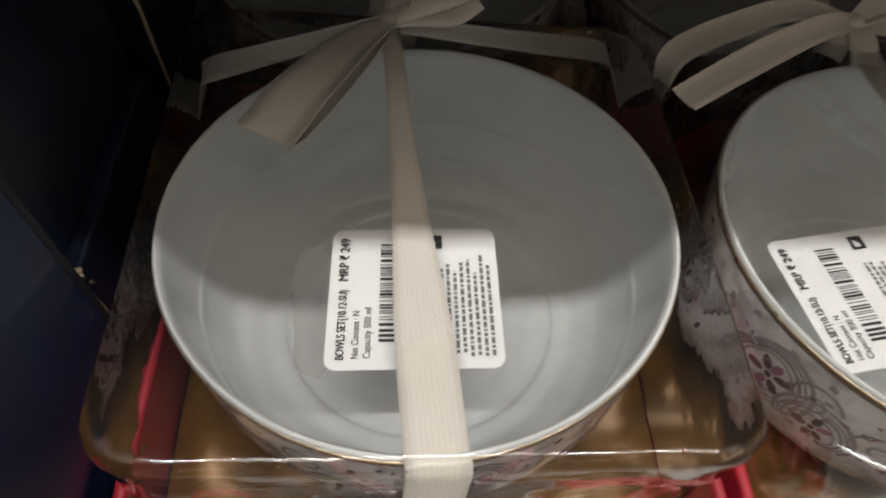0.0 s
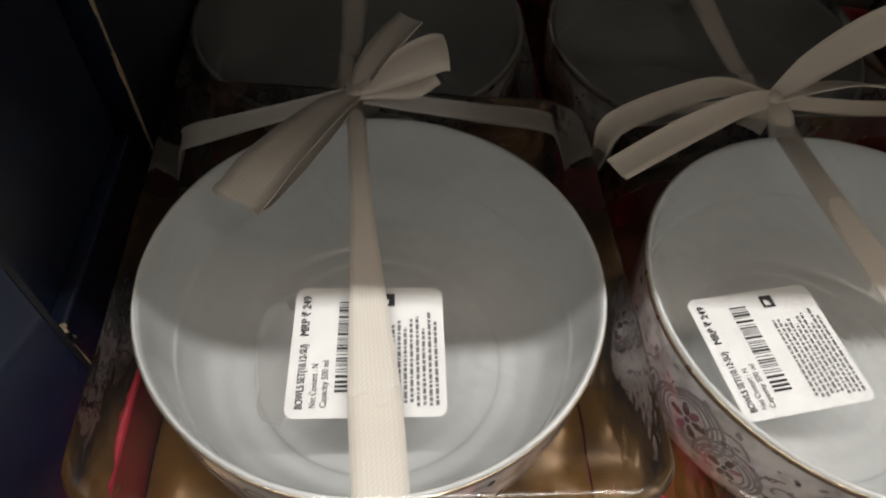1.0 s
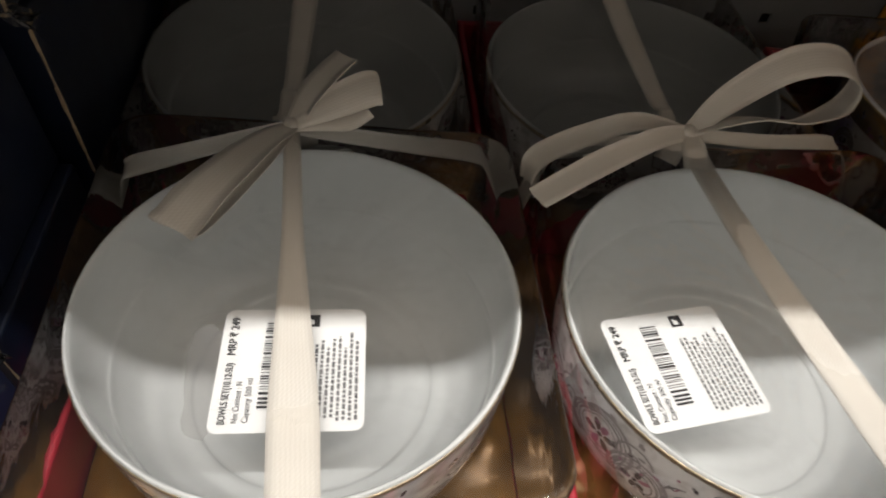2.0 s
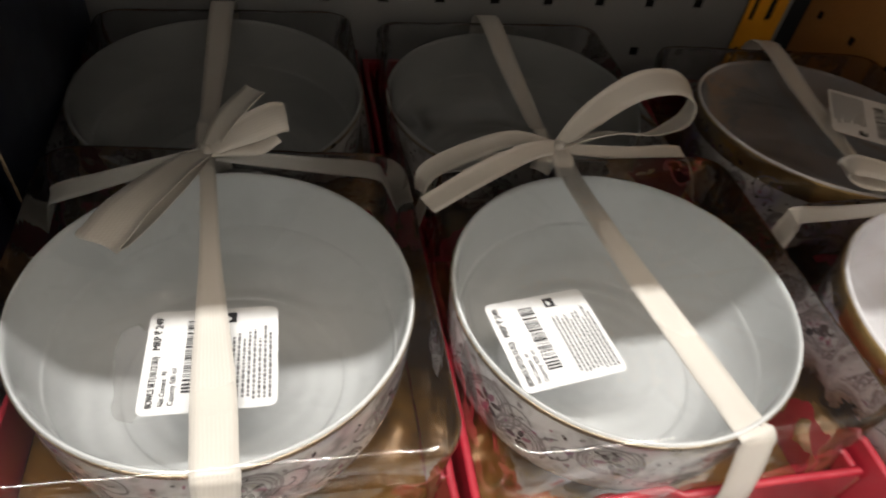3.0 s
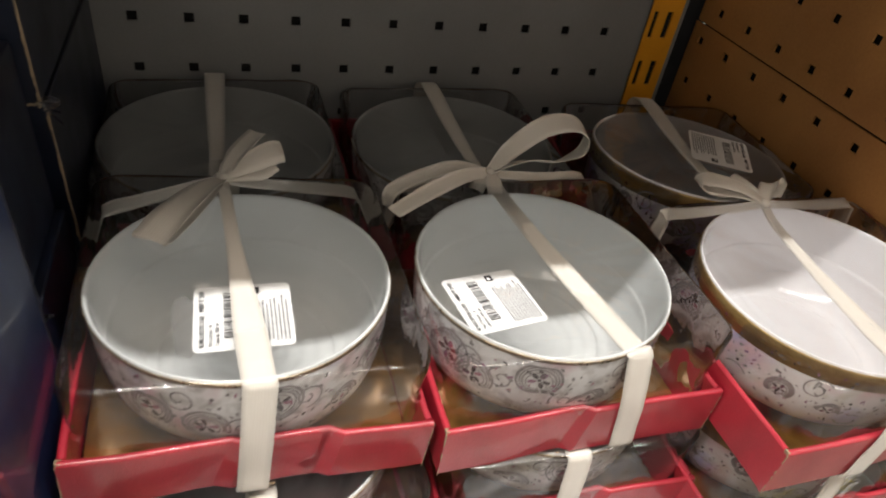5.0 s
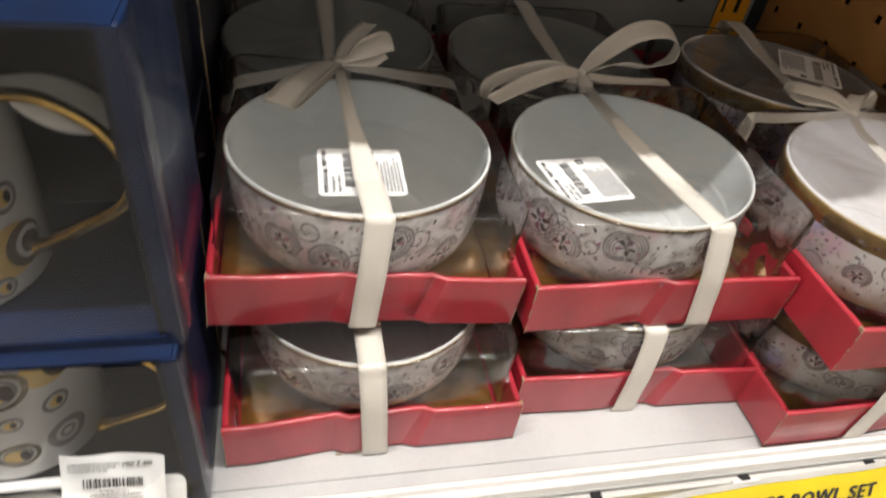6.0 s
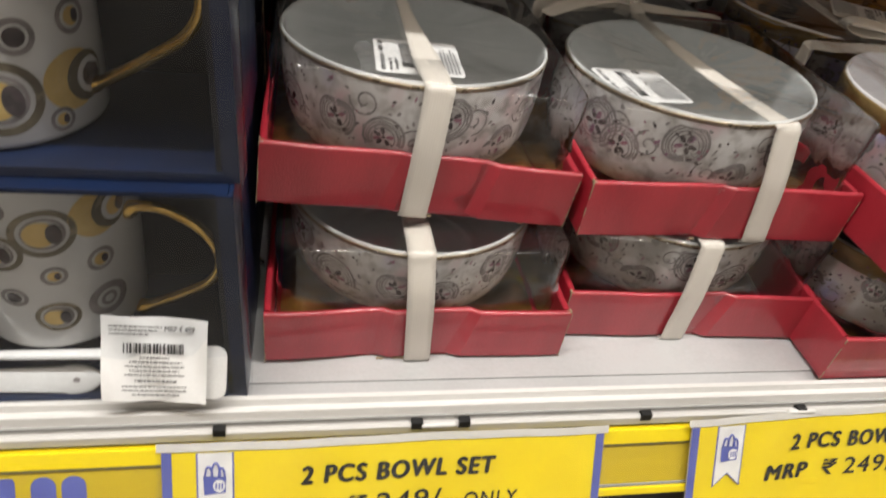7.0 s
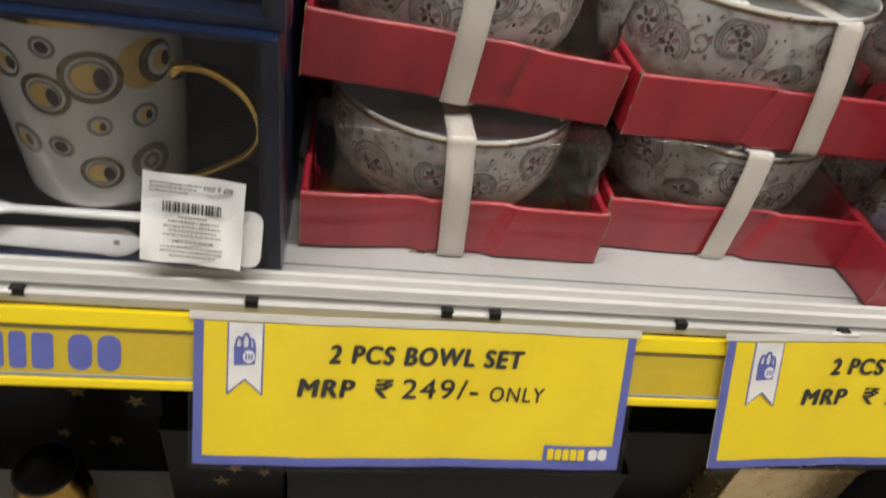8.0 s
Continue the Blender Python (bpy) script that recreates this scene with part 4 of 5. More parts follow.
# upper layer
up_l = bowl_set(0.0000, 0.1375, 1.2755, yaw=0.3, roll=4.2, pitch=1.0, seed=1, creases=((-0.016, 0.0024, 0.008), (0.026, 0.0026, 0.006)), turn=15, slip=-0.0010, rim=(0.0010, 0.1342, 1.3385, -1.8, 1.0, 0.985), lid=(-0.4, 0.0, 0.0), knot=(-0.0115, 0.068), top=-0.002, foot=-0.003, label=(-0.0055, -0.0270, -1, 0.0600, -1.0, -4.0), words=WORDS_UP + " with a flat bow", droop=(-0.016, -0.004), reach=(0.0665, 0.0565), kz=0.0672, sink=(-0.0095, -0.0045), taper=(0.40, 0.52, 0.72))
up_r = bowl_set(0.1575, 0.1310, 1.2680, yaw=0.0, roll=0.5, seed=2, creases=((-0.008, 0.0028, 0.008),), turn=130, rim=(0.1515, 0.1265, 1.3350, 0.0, 0.8, 0.985), lid=(0.0, 0.3, 0.0022), knot=(-0.0100, 0.0765), top=0.015, foot=0.024, label=(-0.0390, -0.0210, 9, 0.0605, 0.0, 1.5), words=WORDS_UP + " with a tall looped bow", droop=(-0.006, 0.0), reach=(0.0665, 0.052), kz=0.0722, taper=(0.62, 0.80, 0.92))
up_e = bowl_set(0.3110, 0.0870, 1.2745, yaw=0, seed=3, creases=((0.02, 0.0022, 0.004),), lilac=True, turn=240, rim=(0.3045, 0.0870, 1.3420, 1.0, 1.2, 0.995), lid=(0.5, 0.6, 0.0030), knot=(0.0, 0.066), top=-0.012, foot=-0.018, words=WORDS_UP + " beside the brown panel")
up_bl = bowl_set(-0.0065, 0.2875, 1.2690, seed=5, turn=70, sides=False, rim=(-0.0070, 0.2770, 1.3295, 0.0, 0.0, 1.03), knot=(-0.004, -0.056), top=-0.003, foot=-0.003, words=WORDS_UP + " at the pegboard")
up_br = bowl_set(0.1480, 0.2835, 1.2650, seed=6, turn=10, sides=False, rim=(0.1482, 0.2755, 1.3230, 0.0, 0.0, 1.03), knot=(-0.002, -0.056), top=0.002, foot=0.002, words=WORDS_UP + " at the pegboard")
up_be = bowl_set(0.3080, 0.2380, 1.2745, yaw=-8, seed=7, lilac=True, turn=300, sides=False, rim=(0.3072, 0.2283, 1.3379, -3.3, -2.0, 0.985), lid=(-3.0, -2.0, 0.0010), knot=(-0.006, -0.056), top=0.0, foot=0.0, label=(0.019, -0.017, 160, 0.0705, -3, -2), words=WORDS_UP + " in the shelf corner")


def glue_smear():
    bm = bmesh.new()
    rng = random.Random(6)
    ring = []
    for k in range(40):
        a = k * math.pi / 20
        r = 1 + 0.18 * math.sin(3 * a + 1) + rng.uniform(-0.07, 0.07)
        ring.append((-0.0275 + 0.0085 * r * math.cos(a), -0.029 + 0.017 * r * math.sin(a)))
    flat(bm, ring, 0.0578)
    part("glue_smear", bm, SMEAR, up_l, "grey dried glue smear").visible_shadow = False


glue_smear()
def worn_corner(parent, sx, wide, seed, curl):
    """The raw card that shows along a folded corner, broken and uneven, with a small torn flap on top."""
    rng = random.Random(seed)
    bm = bmesh.new()
    z = 0.001
    while z < 0.0330:
        h = rng.uniform(0.0015, 0.006)
        t = rng.uniform(0.00025, 0.0006)
        x, y = sx * (0.0757 * wide - t * 0.6), -0.0757 * wide - 0.00012
        bm_box(bm, min(x, x + sx * t), max(x, x + sx * t), y, y + t, z, min(0.0330, z + h))
        z += h + (rng.uniform(0.001, 0.006) if rng.random() < 0.4 else 0)
    tagged(part("worn_corner", bm, CARD, parent, "scuffed pale card corner"), kind="stuff")
    if curl:
        bm = bmesh.new()
        for dx in (0.0, 0.0011):
            bm_box(bm, sx * 0.0752 * wide - 0.0006 + dx * -sx, sx * 0.0752 * wide + 0.0002 + dx * -sx, -0.0757 * wide + 0.0004, -0.0757 * wide + 0.0030, 0.0318, 0.0341 - dx * 0.6)
        bmesh.ops.bevel(bm, geom=list(bm.edges), offset=0.00015, segments=1, affect="EDGES")
        part("torn_flap", bm, CARD, parent, "torn raw card flap")


for k, (st_, sx, wide_, curl_) in enumerate(((up_l, -1, 1, 1), (up_l, 1, 1, 0), (up_r, -1, 1, 1), (up_r, 1, 1, 0), (low_l, 1, 1.025, 1), (low_l, -1, 1.025, 0), (low_r, -1, 1, 1), (low_r, 1, 1, 0), (up_e, -1, 1, 1), (low_e, -1, 1, 0))):
    worn_corner(st_, sx, wide_, 20 + k, curl_)
for st_, wide_, chips_ in ((up_l, 1, ((-0.010, 0.006), (0.004, 0.003), (0.052, 0.002))), (low_l, 1.025, ((-0.022, 0.004), (-0.014, 0.007), (-0.008, 0.003))), (up_r, 1, ((-0.012, 0.003),))):
    for cx, w in chips_:
        bm = box(cx, cx + w, -0.0002, 0.0006, 0.0, 0.0010, 0.0002, 1)
        part("worn_chip", bm, CARD, st_, "chipped raw card", at=pose(0, -0.0757 * wide_ + 0.0012, 0.0))

# bows, each in its own set's space
K = Vector((-0.0115, 0.068, 0.0685))
FL = Vector((0.87, -0.42, 0.1))
tail(up_l, [(K, FL, 0.5), (K + Vector((-0.009, -0.015, 0.005)), FL, 0.9), (K + Vector((-0.023, -0.036, 0.005)), FL, 1.25), (K + Vector((-0.031, -0.047, 0.001)), FL, 1.3),
            (K + Vector((-0.0335, -0.050, -0.0015)), FL, 1.25), (K + Vector((-0.0285, -0.044, -0.0030)), FL, 1.2), (K + Vector((-0.0135, -0.022, -0.0015)), FL, 0.9), (K, FL, 0.5)], fold=0.0)
tail(up_l, [(K, (1, -0.5, 0.2), 0.45), (K + Vector((0.006, 0.009, 0.008)), (1, -0.6, 0.3), 0.8), (K + Vector((0.013, 0.017, 0.013)), (1, -0.6, 0.4), 0.95), (K + Vector((0.019, 0.023, 0.016)), (1, -0.6, 0.4), 0.95)], "bow_tail")
tail(up_l, [(K, (0.3, 1, 0.3), 0.45), (K + Vector((0.008, 0.003, 0.004)), (-0.2, 1, 0.5), 0.7), (K + Vector((0.018, 0.007, 0.008)), (-0.3, 0.9, 0.6), 0.95), (K + Vector((0.027, 0.010, 0.011)), (-0.45, 0.9, 0.5), 1.05), (K + Vector((0.0315, 0.011, 0.011)), (-0.55, 0.9, 0.4), 1.05)], "bow_tail", 0.25)
tail(up_l, [(K, (0.2, 1, 0.2), 0.45), (K + Vector((0.009, 0.002, 0.001)), (0.1, 1, 0.4), 0.6), (K + Vector((0.020, 0.003, 0.002)), (0.1, 1, 0.5), 0.7), (K + Vector((0.027, 0.006, 0.006)), (0.0, 1, 0.6), 0.75)], "bow_tail", 0.2)
K = Vector((-0.0100, 0.0765, 0.0732))
tail(up_r, [(K, (-0.4, 1, 0.3), 0.45), (K + Vector((-0.022, 0.000, 0.005)), (-0.25, 1, 0.7), 0.55), (K + Vector((-0.042, -0.005, 0.003)), (-0.3, 1, 0.5), 0.66), (K + Vector((-0.060, -0.012, 0.000)), (-0.35, 1, 0.3), 0.7), (K + Vector((-0.066, -0.016, -0.003)), (-0.4, 1, 0.1), 0.7), (K + Vector((-0.0675, -0.0185, -0.009)), (-0.3, 1, -0.2), 0.66)], "bow_tail")
tail(up_r, [(K, (0.5, 1, 0.2), 0.45), (K + Vector((-0.018, -0.011, 0.006)), (0.35, 1, 0.6), 0.6), (K + Vector((-0.040, -0.023, 0.006)), (0.4, 1, 0.5), 0.7), (K + Vector((-0.056, -0.031, 0.003)), (0.45, 1, 0.3), 0.74), (K + Vector((-0.068, -0.037, 0.000)), (0.5, 1, 0.2), 0.76)], "bow_tail")
tail(up_r, [(K, (-0.4, 0.8, 0.3), 0.45), (K + Vector((0.014, 0.006, 0.012)), (-0.35, 0.8, 0.6), 0.85), (K + Vector((0.036, 0.012, 0.024)), (-0.2, 0.8, 0.7), 1.0), (K + Vector((0.056, 0.013, 0.026)), (0.0, 0.9, 0.4), 1.0), (K + Vector((0.066, 0.010, 0.019)), (0.2, 1, 0.1), 1.0),
            (K + Vector((0.062, 0.006, 0.009)), (0.2, 1, -0.2), 1.0), (K + Vector((0.044, -0.001, 0.007)), (0.2, 0.8, -0.5), 1.0), (K + Vector((0.024, -0.002, 0.009)), (0.2, 0.8, -0.5), 1.0), (K + Vector((0.010, -0.001, 0.005)), (0.2, 0.9, -0.3), 0.7), (K, (0.2, 1, 0), 0.45)], fold=0.05)
tail(up_r, [(K, (1, 0.1, 0.1), 0.5), (K + Vector((0.0, -0.008, -0.001)), (1, 0.1, 0), 0.75), (K + Vector((0.0, -0.016, -0.005)), (1, 0.1, 0), 0.8)], "bow_tail")
tail(up_r, [(K, (1, 0.3, 0.1), 0.45), (K + Vector((-0.007, -0.006, -0.002)), (1, -0.5, 0), 0.7), (K + Vector((-0.012, -0.012, -0.0045)), (1, -0.6, 0), 0.7)], "bow_tail")
K = Vector((0.0, 0.066, 0.0730))
tail(up_e, [(K, (0.2, 1, 0.3), 0.45), (K + Vector((-0.012, 0.008, 0.002)), (0.3, 1, 0.3), 0.7), (K + Vector((-0.028, 0.016, 0.001)), (0.3, 1, 0.2), 0.95), (K + Vector((-0.036, 0.020, 0.003)), (0.3, 1, 0.0), 1.0), (K + Vector((-0.030, 0.019, 0.006)), (0.3, 1, 0.2), 0.95), (K + Vector((-0.013, 0.010, 0.005)), (0.3, 1, 0.3), 0.7), (K, (0.2, 1, 0.3), 0.45)])
tail(up_e, [(K, (1, -0.3, 0.3), 0.45), (K + Vector((0.004, 0.007, 0.004)), (1, -0.3, 0.3), 0.7), (K + Vector((0.011, 0.012, 0.006)), (1, -0.4, 0.4), 0.8), (K + Vector((0.017, 0.011, 0.004)), (1, -0.2, 0.8), 0.75), (K + Vector((0.008, 0.002, 0.002)), (1, 0.2, 0.4), 0.6)])
tail(up_e, [(K, (0.4, 1, 0.3), 0.45), (K + Vector((-0.006, 0.012, 0.003)), (1, 0.2, 0.3), 0.7), (K + Vector((-0.011, 0.024, 0.004)), (1, 0.3, 0.2), 0.85)], "bow_tail")


# ---- cup gift boxes ----
def cup_box(x1, y0, z0, w, d, h, words, cup_x, cup_z, lower):
    """A navy window box with a cup, its gold handle and a white spoon; the front is clear film."""
    t = tagged(new("cup_gift_box"), words, "gift box", "stacked cup gift boxes")
    t.matrix_basis = pose(x1, y0, z0)
    T = 0.002
    part("back_wall", box(-w, 0, d - T, d, 0, h), NAVYDARK, t, "dark navy back wall")
    part("side_wall", box(-T, 0, 0, d - T, 0, h, 0.0004, 1), NAVY, t, "navy blue card side")
    part("side_wall", box(-w, -w + T, 0, d - T, 0, h, 0.0004, 1), NAVY, t, "navy blue card side")
    part("floor_panel", box(-w + T, -T, 0.0, d - T, 0, T), NAVY, t, "navy blue card floor")
    part("top_panel", box(-w + T, -T, 0.0, d - T, h - T, h), NAVY, t, "navy blue card top")
    part("front_edge", box(-w, -0.0, -0.0012, -0.0002, 0.0, 0.004), NAVY, t)
    part("front_edge", box(-0.006, 0.0, -0.0012, -0.0002, 0.004, h), NAVY, t)
    # darker navy here puts the shade inside the box into the colour
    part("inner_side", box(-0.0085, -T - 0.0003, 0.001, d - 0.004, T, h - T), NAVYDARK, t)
    # wrap film over front and side
    bm = bmesh.new()
    nz, pts = 10, [(-w, -0.0030), (-w * 0.5, -0.0040), (-0.012, -0.0034), (-0.001, -0.0026), (0.0014, -0.0004), (0.0018, 0.006), (0.0014, 0.013)]
    vs = [[bm.verts.new((px + 0.0005 * noise.noise(Vector((px * 60, j * 0.6, z0 * 9))), py + 0.0012 * noise.noise(Vector((px * 40 + 7, j * 0.5, z0 * 5))), h * j / nz)) for px, py in pts] for j in range(nz + 1)]
    for a, b in zip(vs, vs[1:]):
        for k in range(len(pts) - 1):
            bm.faces.new((a[k], a[k + 1], b[k + 1], b[k]))
    part("wrap_film", bm, FILM_BOX, t, "crinkled clear wrap", True).visible_shadow = False
    # cup
    R1, R0, MID, H = 0.0385, (0.0350 if lower else 0.0368), (0.0378 if lower else 0.0382), (0.0895 if lower else 0.082)
    prof = [(0, 0.001), (R0 - 0.004, 0.0), (R0 - 0.001, 0.0008), (R0, 0.003), (MID, H * 0.5), (R1, H - 0.001), (R1 - 0.0008, H), (R1 - 0.0024, H - 0.0012), (MID - 0.0025, H * 0.5), (R0 - 0.004, 0.008), (0, 0.006)]
    cx, cy, cz = cup_x - x1, 0.046, cup_z - z0
    cup = part("cup", lathe(prof, 64), CUP, t, "white cup with gold and grey rings", True, pose(cx, cy, cz, 0, 0, 0))
    part("gold_lip", lathe([(R1 + 0.0002, H - 0.003), (R1 + 0.0003, H - 0.0008), (R1 - 0.0006, H + 0.0003), (R1 - 0.0012, H - 0.0003), (R1 - 0.0010, H - 0.003)], 64, close=True), GOLD, cup)

    def on_cup(a, z, lift):
        half, mid = H * 0.5, MID
        r = (R0 + (mid - R0) * (z - 0.003) / (half - 0.003) if z < half else mid + (R1 - mid) * (z - half) / (H - 0.001 - half)) + lift
        return (r * math.cos(a), r * math.sin(a), z)

    def disc(a0, z0_, ra, rb, material, lift, hollow=0.0):
        bm = bmesh.new()
        n = 36
        rim = [(math.cos(q), math.sin(q)) for q in np.linspace(0, 2 * math.pi, n, endpoint=False)]
        R = (R0 + R1) / 2
        ring = lambda k: [bm.verts.new(on_cup(a0 + c * ra * k / R, min(H - 0.004, max(0.003, z0_ + s * rb * k)), lift)) for c, s in rim]
        levels_ = [ring(k) for k in ((1.0, (1 + hollow) / 2, hollow) if hollow else (1.0, 0.66, 0.33))]
        for p, q in zip(levels_, levels_[1:]):
            for k in range(n):
                bm.faces.new((p[k], p[(k + 1) % n], q[(k + 1) % n], q[k]))
        if not hollow:
            c = bm.verts.new(on_cup(a0, z0_, lift))
            for k in range(n):
                bm.faces.new((levels_[-1][k], levels_[-1][(k + 1) % n], c))
        part("ring_print", bm, material, cup, "", True)

    def spot(deg, zz, r, style):
        """One printed motif: nested rings round a two-coloured middle."""
        a = radians(deg)
        if style == "moon":  # thick gold crescent behind a dark ring
            disc(a - 0.10, zz, r * 1.05, r, GOLDPRINT, 0.0003)
            disc(a + 0.06, zz - r * 0.04, r * 0.80, r * 0.84, BROWNINK, 0.0005)
            disc(a + 0.10, zz - r * 0.04, r * 0.56, r * 0.60, CUP, 0.0007)
            disc(a + 0.10, zz - r * 0.04, r * 0.36, r * 0.40, GOLDPRINT if lower else DARKINK, 0.0009)
            disc(a + 0.17, zz - r * 0.04, r * 0.22, r * 0.32, DARKINK, 0.0011)
        elif style == "big":
            disc(a, zz, r, r * 0.98, BROWNINK, 0.0003, 0.78)
            disc(a, zz, r * 0.66, r * 0.66, GREYINK, 0.0003, 0.84)
            disc(a - 0.03, zz, r * 0.50, r * 0.52, GOLDPRINT, 0.0005)
            disc(a + r * 8, zz - r * 0.05, r * 0.24, r * 0.42, DARKINK, 0.0007)
        elif style == "ring":
            disc(a, zz, r, r, GREYINK, 0.0003, 0.60)
            disc(a, zz, r * 0.40, r * 0.42, GREYINK, 0.0003, 0.55)
        else:
            disc(a, zz, r, r, GREYINK, 0.0003, 0.70)
            disc(a, zz, r * 0.52, r * 0.54, GOLDPRINT if style == "small" else DARKINK, 0.0005)
            disc(a + r * 6, zz, r * 0.25, r * 0.40, DARKINK, 0.0007)

    if lower:
        spots = ((-70, 0.066, 0.0130, "big"), (-33, 0.0685, 0.0122, "moon"), (-42.5, 0.046, 0.0066, "small"), (-70.5, 0.0445, 0.0055, "small"), (-92, 0.078, 0.0052, "dark"), (-97, 0.058, 0.0105, "big"),
                 (-75, 0.021, 0.0100, "big"), (-42, 0.0225, 0.0105, "ring"), (-122, 0.070, 0.0100, "moon"), (-120, 0.034, 0.0080, "small"), (-96, 0.034, 0.0058, "dark"))
    else:
        spots = ((-24.7, 0.0447, 0.0072, "small"), (-56, 0.0420, 0.0074, "dark"), (-24, 0.0220, 0.0130, "moon"), (-70, 0.0204, 0.0165, "big"), (-41, 0.0085, 0.0054, "small"), (-62, 0.0660, 0.0110, "big"),
                 (-30, 0.0680, 0.0080, "dark"), (-95, 0.0560, 0.0120, "moon"), (-112, 0.0300, 0.0100, "ring"), (-128, 0.0600, 0.0085, "big"))
    for deg, zz, r, style in spots:
        spot(deg, zz, r * 0.88, style)
    # handle: a flattened gold hoop that comes back to a low foot
    bm = bmesh.new()
    e = R1 - 0.001
    px, pz, up_ = (1.04, 1.0, -0.0150) if lower else (1.20, 1.12, -0.0040)
    path = spline([(e + px * q, 0, pz * h_ + up_) for q, h_ in ((-0.001, 0.0735), (0.006, 0.0775), (0.018, 0.0775), (0.032, 0.069), (0.0375, 0.055), (0.033, 0.042), (0.020, 0.031), (0.005, 0.0205), (-0.003, 0.0165))], 8)
    tube(bm, path, 0.0024, 12, lambda q: 1.0 + 0.75 * math.exp(-((q - 0.03) / 0.06) ** 2) + 0.6 * math.exp(-((q - 0.97) / 0.05) ** 2))
    part("handle", bm, GOLD, cup, "gold cup handle", True, pose(0, 0, 0, 0, 0, -14))
    # spoon
    bm = bmesh.new()
    n, L = 28, 0.1
    rings = []
    for i in range(n + 1):
        u = i / n
        s = u * L
        wid = 0.0019 + ((0.0052 if lower else 0.0078) * math.sin(math.pi * min(1, max(0, (u - 0.62) / 0.38))) ** 0.7 if u > 0.62 else 0) + 0.0012 * (1 - u)
        if i in (0, n):
            wid *= 0.35
        hgt = 0.0019 - 0.0004 * u
        rings.append([bm.verts.new((s, wid * math.cos(q), hgt * math.sin(q) + (0.003 * (u - 0.62) if u > 0.62 else 0))) for q in np.linspace(0, 2 * math.pi, 10, endpoint=False)])
    for a, b in zip(rings, rings[1:]):
        for k in range(10):
            bm.faces.new((a[k], b[k], b[(k + 1) % 10], a[(k + 1) % 10]))
    bm.faces.new(rings[0])
    bm.faces.new(rings[-1][::-1])
    if lower:
        part("spoon", bm, SPOON, t, "white ceramic spoon", True, pose(-0.056, 0.0095, 0.0215, 0, 0, 180))
        bm = bmesh.new()
        ring = [(-0.105, 0.0030)] + [(-0.012 + 0.012 * math.cos(a), 0.0068 * math.sin(a)) for a in np.linspace(radians(115), radians(-115), 15)] + [(-0.105, -0.0030)]
        lo, hi = ([bm.verts.new((px_, py_, pz_)) for px_, py_ in ring] for pz_ in (0.0, 0.0024))
        bm.faces.new(lo)
        bm.faces.new(hi[::-1])
        for k in range(len(ring)):
            bm.faces.new((lo[k], hi[k], hi[(k + 1) % len(ring)], lo[(k + 1) % len(ring)]))
        bmesh.ops.recalc_face_normals(bm, faces=list(bm.faces))
        bmesh.ops.bevel(bm, geom=list(bm.edges), offset=0.0006, segments=2, affect="EDGES", profile=0.5)
        stem = part("spoon", bm, SPOON, t, "white ceramic spoon handle with a hanging hole", True, pose(-0.0640, 0.0080, 0.0072, 58, 0, 0))
        part("hanging_hole", flat(bmesh.new(), [(-0.0105 + 0.0015 * math.cos(a), 0.0012 * math.sin(a)) for a in np.linspace(0, 2 * math.pi, 14, endpoint=False)], 0.0028), GREYINK, stem)
    else:
        part("spoon", bm, SPOON, t, "white ceramic spoon", True, pose(-0.1010 - 0.0055, 0.040, h - 0.0130, 40, 27, 4))
    return t


low_cup = cup_box(-0.0785, 0.0135, SHELF + 0.001, 0.168, 0.088, 0.1165, "navy window gift box with a ringed cup on the shelf", -0.1640, 1.2235, True)
up_cup = cup_box(-0.0765, 0.0215, SHELF + 0.1180, 0.168, 0.088, 0.1260, "navy window gift box with a ringed cup on another box", -0.1690, 1.3205, False)


